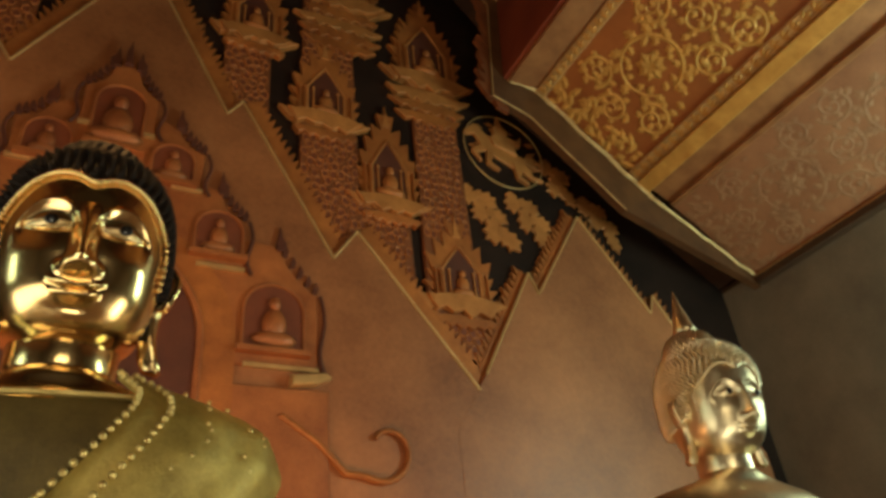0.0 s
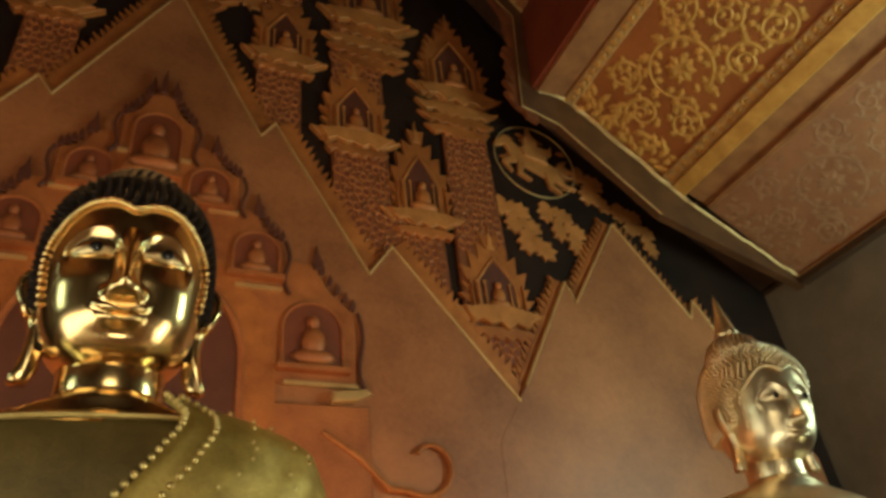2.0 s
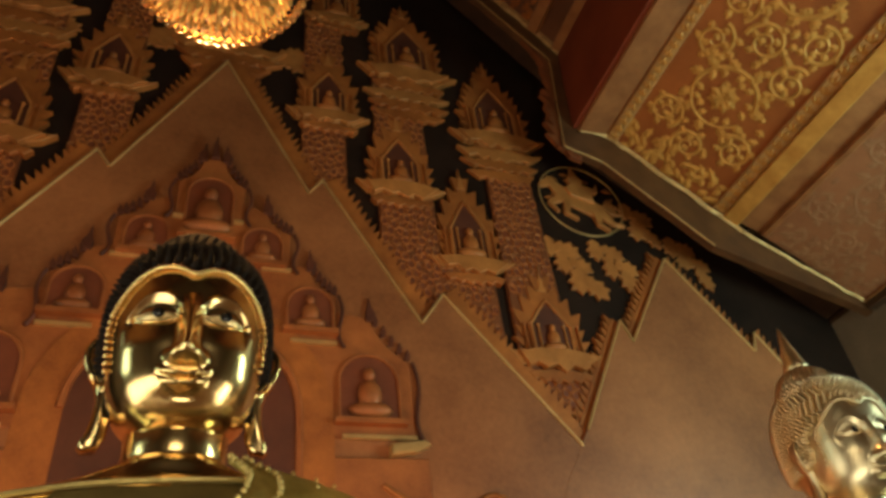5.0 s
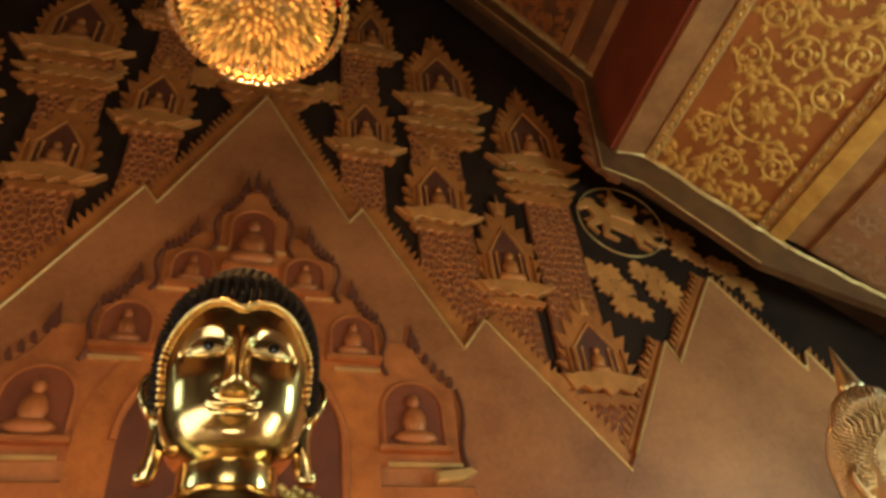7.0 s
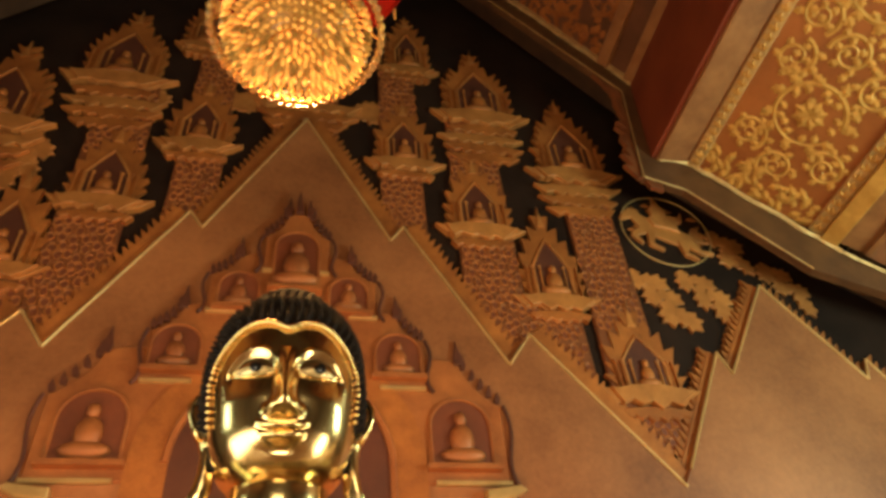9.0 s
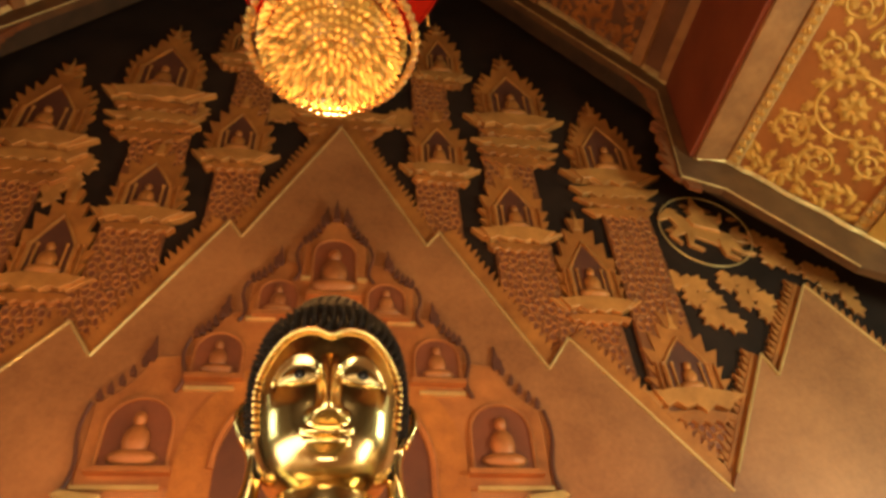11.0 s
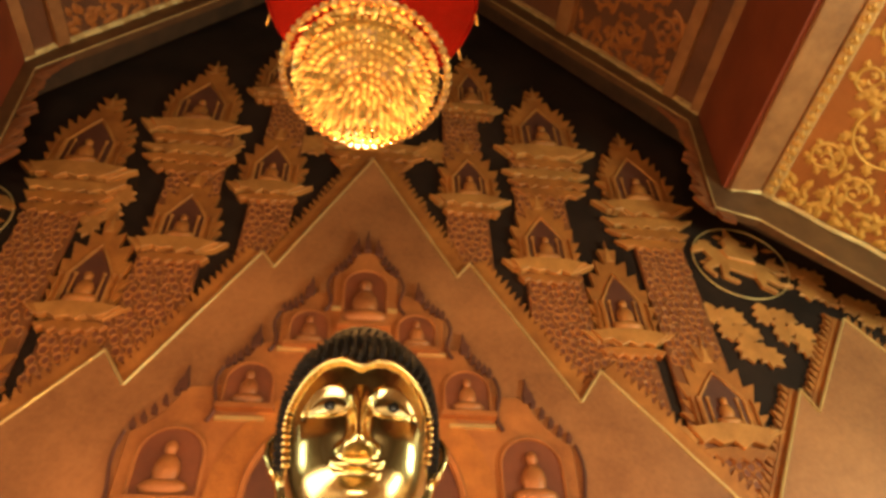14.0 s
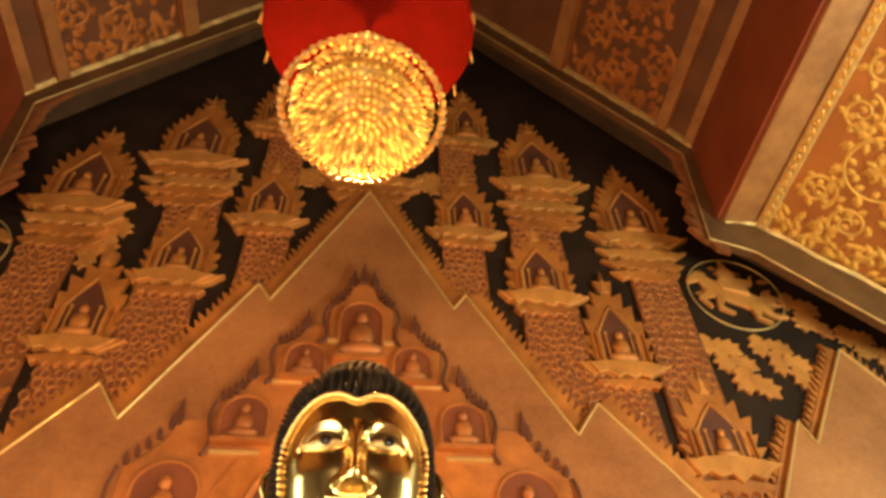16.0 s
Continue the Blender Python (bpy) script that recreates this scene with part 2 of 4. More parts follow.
for name, s in (("wall_east", 1), ("wall_west", -1)):
    bm = bmesh.new()
    # piers and spandrels round one tall unseen opening, added beside the side fill
    x0, x1 = sorted((s * SIDE, s * (SIDE + 0.4)))
    add_box(bm, x0, x1, FRONT, 2.0, 0, 7.9)
    add_box(bm, x0, x1, 4.4, WALL, 0, 7.9)
    add_box(bm, x0, x1, 2.0, 4.4, 0, 3.0)
    add_box(bm, x0, x1, 2.0, 4.4, 6.2, 7.9)
    setting(name, bm, PLASTER, "dim aged plaster side wall of the hall")

bm = bmesh.new()
add_box(bm, -12, -2.4, FRONT - 0.4, FRONT, 0, 22)
add_box(bm, 2.4, 12, FRONT - 0.4, FRONT, 0, 22)
add_box(bm, -2.4, 2.4, FRONT - 0.4, FRONT, 4.9, 22)
setting("wall_south", bm, PLASTER, "plaster entrance wall with the open great door")

# unseen outer shell, added to keep sky light out of the hall
bm = bmesh.new()
for s in (1, -1):
    x0, x1 = sorted((s * 11.6, s * 12.0))
    add_box(bm, x0, x1, FRONT, WALL, 7.9, 22)
    x0, x1 = sorted((s * SIDE, s * 12.0))
    add_box(bm, x0, x1, FRONT, WALL, 7.9, 8.0)
add_box(bm, -12, 12, FRONT - 0.4, WALL + 0.4, 22, 22.3)
setting("roof", bm, DARK_WOOD, "unseen dark shell added over the hall to block sky light", "roof")

# roof underside: profile in x and z from the ridge to the eaves
RIDGE, STEP_TOP, STEP_FOOT, LEDGE = (0.0, 21.2), (6.31, 13.24), (6.12, 11.03), (6.66, 11.00)
DROP, DROP_FOOT, OUTER, EAVE = (8.80, 9.22), (8.86, 8.88), (9.23, 9.03), (10.95, 7.75)
CEIL = 9.05


def slab(bm, a, b, s, y0, y1, thick=0.2):
    """A sloped slab between two points of the profile, its thickness upward."""
    d = Vector((b[0] - a[0], b[1] - a[1])).normalized()
    n = Vector((-d.y, d.x))
    n = n if n.y > 0 or (n.y == 0 and n.x > 0) else -n
    q = [Vector(a), Vector(b), Vector(b) + n * thick, Vector(a) + n * thick]
    vs = [[bm.verts.new((s * p.x, y, p.y)) for p in q] for y in (y0, y1)]
    for i in range(4):
        bm.faces.new((vs[0][i], vs[0][(i + 1) % 4], vs[1][(i + 1) % 4], vs[1][i]))
    bm.faces.new(vs[0][::-1])
    bm.faces.new(vs[1])


for side, s in (("east", 1), ("west", -1)):
    for name, a, b, mat, label in (
        ("ceiling_upper_" + side, RIDGE, STEP_TOP, UPPER, "steep smoked red upper ceiling slope with gilt scrolls"),
        ("ceiling_lower_" + side, LEDGE, DROP, ORANGE, "red-brown ceiling slope with gilt floral scrolls"),
        ("ceiling_outer_" + side, OUTER, EAVE, HAZE_RED, "outer red-brown ceiling slope with gilt scrolls, paled by painted haze"),
    ):
        bm = bmesh.new()
        slab(bm, a, b, s, FRONT, CEIL)
        setting(name, bm, mat, label, "ceiling")
    bm = bmesh.new()
    slab(bm, (STEP_FOOT[0], STEP_FOOT[1]), (STEP_TOP[0], STEP_TOP[1]), s, FRONT, CEIL, 0.12)
    setting("ceiling_step_" + side, bm, RED, "plain red board between two roof tiers", "ceiling")
    bm = bmesh.new()
    slab(bm, (8.78, 9.30), (9.26, 9.06), s, FRONT, CEIL, 0.10)
    setting("ceiling_gap_" + side, bm, WOOD, "narrow brown board above the drop beam", "ceiling")
    # closing roof over the strip beside the wall
    bm = bmesh.new()
    for a, b in ((RIDGE, STEP_TOP), (LEDGE, DROP), (OUTER, EAVE)):
        slab(bm, (a[0], a[1] + 0.25), (b[0], b[1] + 0.25), s, CEIL, WALL, 0.15)
    setting("ceiling_strip_" + side, bm, DARK_WOOD, "dark boards between ceiling and wall", "ceiling")


def beam(name, s, x0, x1, z0, z1, mat, label, slope=None, y0=FRONT, y1=CEIL - 0.02):
    """A long beam along the hall; slope gives the direction in which its section lies."""
    bm = bmesh.new()
    m = Matrix.Identity(4)
    if slope:
        a, b = slope
        ang = math.atan2(b[1] - a[1], b[0] - a[0])
        m = Matrix.Translation((a[0], 0, a[1])) @ Matrix.Rotation(-ang, 4, "Y")
    vs = add_box(bm, x0, x1, y0, y1, z0, z1, m)
    bmesh.ops.bevel(bm, geom=bm.edges[:], offset=0.015, segments=1, affect="EDGES")
    if s < 0:
        bmesh.ops.scale(bm, vec=(-1, 1, 1), verts=bm.verts[:])
        bmesh.ops.reverse_faces(bm, faces=bm.faces[:])
    return setting(name, bm, mat, label, "beam")


SLOPE_1 = math.dist(LEDGE, DROP)
SLOPE_2 = math.dist(OUTER, EAVE)
SLOPE_0 = math.dist(RIDGE, STEP_TOP)
for s, side in ((1, "east"), (-1, "west")):
    beam("trim_ledge_" + side, s, 6.08, 6.70, 10.96, 11.06, WOOD, "gilded brown ledge beam")
    beam("trim_border_" + side, s, 0.04, 0.24, -0.07, 0.0, EDGE, "gilded carved border strip", (LEDGE, DROP))
    beam("trim_border_low_" + side, s, SLOPE_1 - 0.50, SLOPE_1 - 0.28, -0.05, 0.0, EDGE, "gilded carved border strip", (LEDGE, DROP))
    beam("trim_drop_" + side, s, SLOPE_1 - 0.27, SLOPE_1 + 0.02, -0.13, 0.0, SCROLL, "pale gilded drop beam", (LEDGE, DROP))
    beam("trim_outer_" + side, s, SLOPE_2 - 0.09, SLOPE_2 + 0.02, -0.05, 0.0, EDGE, "worn gilded border strip", (OUTER, EAVE))
    beam("trim_outer_top_" + side, s, 0.0, 0.10, -0.05, 0.0, WOOD, "brown border strip", (OUTER, EAVE))
    beam("trim_upper_" + side, s, SLOPE_0 - 0.28, SLOPE_0 - 0.02, -0.10, 0.0, WOOD, "brown gilded purlin", (RIDGE, STEP_TOP))
    beam("trim_upper_rib_" + side, s, SLOPE_0 - 0.95, SLOPE_0 - 0.70, -0.14, 0.0, WOOD, "brown gilded purlin", (RIDGE, STEP_TOP))
    beam("trim_purlin_" + side, s, 6.3, 6.65, -0.22, 0.0, WOOD, "brown gilded purlin", (RIDGE, STEP_TOP))
    beam("trim_eave_" + side, s, 10.82, 11.0, 7.60, 7.74, DARK_WOOD, "dark eaves beam on the side wall")

# board that follows the roofline in front of the wall, and its flaking gold edge
profile = [RIDGE, STEP_TOP, STEP_FOOT, LEDGE, (8.84, 9.05), EAVE]
lower = [(0.0, 20.3), (5.95, 13.0), (5.70, 10.5), (6.40, 10.25), (8.10, 8.62), (10.95, 7.58)]
for s, side in ((1, "east"), (-1, "west")):
    bm = bmesh.new()
    for i in range(len(profile) - 1):
        add_plate(bm, [(s * p[0], p[1]) for p in (profile[i], profile[i + 1], lower[i + 1], lower[i])], CEIL + 0.01, CEIL + 0.16)
    setting("trim_bargeboard_" + side, bm, BOARD, "brown roofline board with gilded edges", "beam")
    rng = random.Random(7)
    bm = bmesh.new()
    for i in range(len(profile) - 1):
        a, b = Vector(profile[i]), Vector(profile[i + 1])
        n = max(2, int((b - a).length / 0.16))
        pts = [a + (b - a) * k / n + Vector((rng.uniform(-0.02, 0.02), -0.03 + rng.uniform(-0.025, 0.02))) for k in range(n + 1)]
        add_tube(bm, [(s * p.x, CEIL - 0.01, p.y) for p in pts], (0.075, 0.045, 0.04, 0.05, 0.035)[i], 5)
    for i in range(len(lower) - 2):
        add_tube(bm, [(s * lower[i][0], CEIL, lower[i][1]), (s * lower[i + 1][0], CEIL, lower[i + 1][1])], 0.014, 5)
    setting("trim_gold_edge_" + side, bm, EDGE, "flaking gold edge of the roofline", "beam")


# ---------------------------------------------------------------- gilt scrolls on the ceiling slopes
def slope_frame(a, b, s):
    d = Vector((b[0] - a[0], 0, b[1] - a[1])).normalized()
    down = Vector((d.z, 0, -d.x))
    down = down if down.z < 0 else -down
    m = Matrix(((d.x, 0, down.x, a[0]), (0, 1, 0, 0), (d.z, 0, down.z, a[1]), (0, 0, 0, 1)))
    return (Matrix.Diagonal((-1, 1, 1, 1)) @ m) if s < 0 else m


def leaf_outline(length, width, lobes=3):
    pts = []
    n = lobes * 4
    for k in range(n + 1):
        t = k / n
        w = width * math.sin(math.pi * min(1, t * 0.96 + 0.04)) ** 0.8 * (1 + 0.28 * math.cos(2 * math.pi * lobes * t))
        pts.append((t * length, w))
    return pts + [(x, -w) for x, w in reversed(pts[1:-1])]


def add_leaf(bm, m, x, y, angle, length, width, lift=0.025, lobes=3):
    """A lobed leaf lying on a slope, raised along its midrib."""
    c, s = math.cos(angle), math.sin(angle)
    out = leaf_outline(length, width, lobes)
    mid = bm.verts.new(m @ Vector((x + c * length * 0.5, y + s * length * 0.5, lift * 1.6)))
    ring = [bm.verts.new(m @ Vector((x + c * u - s * v, y + s * u + c * v, lift * 0.35))) for u, v in out]
    for k in range(len(ring)):
        bm.faces.new((ring[k], ring[(k + 1) % len(ring)], mid))


def add_vine(bm, m, pts, width, lift=0.03):
    """A raised flat stem along points on a slope."""
    rows = []
    n = len(pts)
    for i in range(n):
        a, b = Vector(pts[max(i - 1, 0)]), Vector(pts[min(i + 1, n - 1)])
        d = (b - a).normalized()
        w = width * (1 - 0.6 * i / n)
        p = Vector(pts[i])
        q = Vector((-d.y, d.x)) * w
        rows.append([bm.verts.new(m @ Vector((*(p + q * f), h))) for f, h in ((1, 0.004), (0, lift), (-1, 0.004))])
    for a, b in zip(rows, rows[1:]):
        for k in (0, 1):
            bm.faces.new((a[k], a[k + 1], b[k + 1], b[k]))


def scroll_cell(bm, m, cx, cy, r, rng, turn=1):
    """One ring of vine round a flower, with spirals and leaves about it."""
    ring = [(cx + r * math.cos(a), cy + r * math.sin(a)) for a in (2 * math.pi * k / 36 * turn for k in range(34))]
    add_vine(bm, m, ring, 0.05 * r / 0.5)
    for k in range(8):
        add_leaf(bm, m, cx, cy, 2 * math.pi * k / 8 + 0.2, r * 0.52, r * 0.15, 0.04)
    for k in range(11):
        a = 2 * math.pi * (k + rng.random() * 0.4) / 11
        add_leaf(bm, m, cx + r * math.cos(a), cy + r * math.sin(a), a + turn * 0.9 + rng.uniform(-0.3, 0.3), r * rng.uniform(0.38, 0.55), r * 0.15)
        add_leaf(bm, m, cx + r * 0.95 * math.cos(a + 0.25), cy + r * 0.95 * math.sin(a + 0.25), a + math.pi - turn * 0.7, r * 0.34, r * 0.11)


def spiral(bm, m, cx, cy, r, a0, turn, rng):
    pts = []
    for k in range(40):
        t = k / 39
        a = a0 + turn * t * 3.4 * math.pi
        q = r * (1 - 0.86 * t)
        pts.append((cx + q * math.cos(a), cy + q * math.sin(a)))
    add_vine(bm, m, pts, 0.045 * r / 0.34)
    for k in range(3, 36, 4):
        a = math.atan2(pts[k][1] - cy, pts[k][0] - cx)
        add_leaf(bm, m, *pts[k], a + turn * rng.uniform(0.5, 1.1), r * rng.uniform(0.42, 0.60), r * 0.18)
    add_leaf(bm, m, cx, cy, a0, r * 0.4, r * 0.2)


def scrolls(parent, a, b, s, u0, u1, y_near, y_far, mat, seed, depth=0.6):
    """Gilt foliage over the strip of a slope between two distances from its top."""
    m = slope_frame(a, b, s) @ Matrix.Diagonal((1, 1, depth, 1))
    rng = random.Random(seed)
    bm = bmesh.new()
    mid, half = (u0 + u1) / 2, (u1 - u0) / 2
    step = half * 2.15
    y, k = y_far - half * 1.05 - 0.75, 0
    while y > y_near:
        scroll_cell(bm, m, mid, y, half * 0.52, rng, 1 if k % 2 else -1)
        for du, dy, turn in ((-0.66, -0.72, 1), (0.66, -0.72, -1), (-0.66, 0.72, -1), (0.66, 0.72, 1), (0.0, 1.06, 1)):
            spiral(bm, m, mid + du * half, y + dy * half, half * 0.32, rng.uniform(0, 6), turn, rng)
        for j in range(26):
            add_leaf(bm, m, mid + rng.uniform(-0.9, 0.9) * half, y + rng.uniform(-1.05, 1.05) * half, rng.uniform(0, 6.3), half * rng.uniform(0.12, 0.2), half * 0.06)
        y -= step
        k += 1
    # a close row of leaves along the end beside the wall
    u = u0 + 0.05
    while u < u1 - 0.05:
        for j in range(3):
            add_leaf(bm, m, u + rng.uniform(-0.05, 0.05), y_far - 0.04 - j * 0.17 + rng.uniform(-0.05, 0.05), -math.pi / 2 + rng.uniform(-1.3, 1.3), rng.uniform(0.18, 0.34), 0.06, 0.03)
        u += 0.13
    ob = part("gilt_scrolls", bm, mat, parent, "gilt vine scrolls with lobed leaves", kind="stuff")
    return ob


obs = bpy.data.objects
for s, side in ((1, "east"), (-1, "west")):
    scrolls(obs["ceiling_lower_" + side], LEDGE, DROP, s, 0.27, SLOPE_1 - 0.52, -3.0, CEIL, SCROLL, 3)
    scrolls(obs["ceiling_outer_" + side], OUTER, EAVE, s, 0.12, SLOPE_2 - 0.10, -1.0, CEIL, HAZE_SCROLL, 5, 0.3)
    scrolls(obs["ceiling_upper_" + side], RIDGE, STEP_TOP, s, 6.75, SLOPE_0 - 0.98, 1.0, CEIL, GILT, 9)

# carved leaf rows on the two border strips of the lower slope
for s, side in ((1, "east"), (-1, "west")):
    for strip, u, lift, half in (("trim_border_", 0.14, 0.070, 0.075), ("trim_border_low_", SLOPE_1 - 0.39, 0.050, 0.085)):
        m = slope_frame(LEDGE, DROP, s) @ Matrix.Translation((0, 0, lift))
        bm = bmesh.new()
        y = CEIL - 0.10
        while y > 1.0:
            for k in (-1, 1):
                add_leaf(bm, m, u, y, -math.pi / 2 + k * 0.75, half * 1.5, half * 0.42, 0.018)
            add_leaf(bm, m, u, y - half * 0.6, -math.pi / 2, half * 1.3, half * 0.36, 0.022)
            y -= half * 2.2
        part("carved_leaves", bm, SCROLL, obs[strip + side], "row of carved gilt leaves", kind="stuff")

# ragged gold leaves along the end of the plain step boards
for s, side in ((1, "east"), (-1, "west")):
    rng = random.Random(37)
    d = Vector((STEP_TOP[0] - STEP_FOOT[0], 0, STEP_TOP[1] - STEP_FOOT[1])).normalized()
    m = Matrix(((d.x, 0, -d.z, STEP_FOOT[0] - 0.005), (0, 1, 0, 0), (d.z, 0, d.x, STEP_FOOT[1]), (0, 0, 0, 1)))
    m = Matrix.Diagonal((-1, 1, 1, 1)) @ m if s < 0 else m
    bm = bmesh.new()
    u = 0.05
    while u < 2.15:
        add_leaf(bm, m, u, CEIL - 0.02, -math.pi / 2 + rng.uniform(-0.9, 0.9), rng.uniform(0.14, 0.30), 0.06, 0.02)
        u += 0.09
    part("gold_leaf_edge", bm, EDGE, obs["ceiling_step_" + side], "ragged gold leaf edge", kind="stuff")

# ---------------------------------------------------------------- gilt towers on the wall
FACE = WALL - 0.01


def flame_edge(pts, tooth, height, rng):
    """Points along a line with pointed teeth on its left side."""
    out = []
    for (ax, az), (bx, bz) in zip(pts, pts[1:]):
        d = Vector((bx - ax, bz - az))
        n = max(1, round(d.length / tooth))
        q = Vector((-d.y, d.x)).normalized()
        for k in range(n):
            p = Vector((ax, az)) + d * k / n
            t = Vector((ax, az)) + d * (k + 0.65) / n + q * height * rng.uniform(0.6, 1.2) + Vector((0, 0.7 * abs(height)))
            out += [tuple(p), tuple(t)]
    out.append(tuple(pts[-1]))
    return out


def plain_figure(bm, x, z, h, y):
    """A small seated figure as a plain shape."""
    add_ball(bm, (x, y, z + h * 0.16), h * 0.42, 10, 6, (1.0, 0.35, 0.38))
    add_ball(bm, (x, y, z + h * 0.46), h * 0.27, 10, 6, (0.85, 0.5, 1.15))
    add_ball(bm, (x, y - 0.01, z + h * 0.86), h * 0.13, 8, 6, (0.9, 0.8, 1.1))


def niche_house(parent, x, z, width, height, rng, mat=GILT):
    """A ledge with a pointed, flame-edged little roof over a dark niche."""
    w = width / 2
    # ledge: a leaf-shaped tray with pointed tips and a ragged lower edge
    bm = bmesh.new()
    for k, (ww, y0) in enumerate(((w * 1.16, FACE - 0.12), (w * 0.94, FACE - 0.17))):
        n = 9
        zz = z - 0.02 * k
        up = [(x - ww, zz + width * 0.07), (x - ww * 0.84, zz + width * 0.055)]
        up += [(x + ww * c, zz + width * (0.055 + 0.055 * (1 - c * c)) + rng.uniform(-0.012, 0.012)) for c in (-0.6, -0.3, 0.0, 0.3, 0.6)]
        up += [(x + ww * 0.84, zz + width * 0.055), (x + ww, zz + width * rng.uniform(0.03, 0.08))]
        dn = []
        for i in range(n - 1, 0, -1):
            c = 2 * i / n - 1
            dn.append((x + ww * c * 0.96 + rng.uniform(-0.02, 0.02), zz - width * (0.10 * (1 - c * c) ** 0.6 + (rng.uniform(0.02, 0.09) if i % 2 else rng.uniform(-0.02, 0.01)))))
        add_plate(bm, up + dn, y0, FACE, 0.012)
    part("ledge", bm, GILT_PALE, parent, "pale worn gilt ledge")
    bm = bmesh.new()
    n, w2, z2 = 12, w * 0.80, z - 0.20 * width
    top = [(x - w2 + 2 * w2 * k / n, z2 + 0.05 * width * math.sin(math.pi * k / n) ** 0.6) for k in range(n + 1)]
    low = [(x - w2 + 2 * w2 * k / n, z2 - 0.08 * width * math.sin(math.pi * k / n) ** 0.5 - (0.05 * width if k % 2 else 0.0)) for k in range(n - 1, 0, -1)]
    add_plate(bm, top + low, FACE - 0.12, FACE, 0.02)
    part("under_ledge", bm, mat, parent, "smaller ragged gilt ledge")
    # a crown-shaped body with flames round it
    z0 = z + 0.07 * width
    right = [(x + w * 0.66, z0), (x + w * 0.70, z0 + height * 0.30), (x + w * 0.58, z0 + height * 0.50), (x + w * 0.36, z0 + height * 0.66), (x + w * 0.13, z0 + height * 0.80), (x, z0 + height)]
    fl = flame_edge([(2 * x - a, b) for a, b in right], 0.24, 0.16, rng)
    bm = bmesh.new()
    add_plate(bm, fl[:-1] + [(2 * x - a, b) for a, b in reversed(fl)], FACE - 0.085, FACE, 0.0)
    niche = part("niche", bm, mat, parent, "flame-edged gilt crown round a niche")
    bm = bmesh.new()
    zt = z0 + height
    add_plate(bm, [(x - 0.075, zt - 0.26), (x - 0.035, zt - 0.12), (x - 0.045, zt - 0.06), (x - 0.012, zt + 0.06), (x, zt + 0.24), (x + 0.012, zt + 0.06), (x + 0.045, zt - 0.06), (x + 0.035, zt - 0.12), (x + 0.075, zt - 0.26)], FACE - 0.10, FACE, 0.006)
    part("spire", bm, GILT_PALE, niche, "slender pale spire")
    hw, zr = w * 0.44, z0 + height * 0.34
    bm = bmesh.new()
    add_plate(bm, [(x - hw, z0), (x + hw, z0), (x + hw, zr), (x + hw * 0.5, zr + height * 0.16), (x, zr + height * 0.30), (x - hw * 0.5, zr + height * 0.16), (x - hw, zr)], FACE - 0.093, FACE - 0.05)
    part("recess", bm, NICHE, niche, "dark maroon recess")
    for dx in (-1.5, -1.2, -0.72, 0.72, 1.2, 1.5):
        bm = bmesh.new()
        add_lathe(bm, [(0.034, z0), (0.026, z0 + 0.05), (0.018, z0 + 0.1), (0.018, zr - 0.05), (0.034, zr)], 7, Matrix.Translation((x + dx * hw, FACE - 0.11, 0)))
        part("column", bm, GILT_PALE if abs(dx) < 1 else mat, niche)
    bm = bmesh.new()
    plain_figure(bm, x, z0, height * 0.34, FACE - 0.12)
    part("figure", bm, mat, niche, "small plain gilt seated figure", smooth=True)
    bm = bmesh.new()
    arch = [(x - hw * 1.08, z0 + 0.02), (x - hw * 1.08, zr), (x - hw * 0.56, zr + height * 0.18), (x, zr + height * 0.34), (x + hw * 0.56, zr + height * 0.18), (x + hw * 1.08, zr), (x + hw * 1.08, z0 + 0.02)]
    add_tube(bm, [(a, FACE - 0.098, b) for a, b in arch], 0.026, 5)
    part("arch_moulding", bm, GILT_PALE, niche)


def cell_mesh(rng, cell):
    """One tall raised rim of stucco round a dark hollow."""
    bm = bmesh.new()
    r = cell * rng.uniform(0.47, 0.55)
    outer, mid, inner = [], [], []
    a0 = rng.uniform(0, 1)
    for k in range(6):
        a = a0 + k * math.pi / 3
        q = rng.uniform(0.88, 1.14)
        c, s = math.cos(a), math.sin(a) * 1.35
        outer.append(bm.verts.new((r * q * c, -0.002, r * q * s)))
        mid.append(bm.verts.new((r * 0.88 * q * c, -0.016, r * 0.88 * q * s)))
        inner.append(bm.verts.new((r * 0.66 * c, -0.003, r * 0.66 * s)))
    for k in range(6):
        j = (k + 1) % 6
        bm.faces.new((outer[k], outer[j], mid[j], mid[k]))
        bm.faces.new((mid[k], mid[j], inner[j], inner[k]))
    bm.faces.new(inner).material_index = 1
    return bm


CELL = 0.145
crng = random.Random(17)
CELLS = [piece_mesh("rock_cell", cell_mesh(crng, CELL), GILT) for _ in range(12)]
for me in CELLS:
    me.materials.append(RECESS)


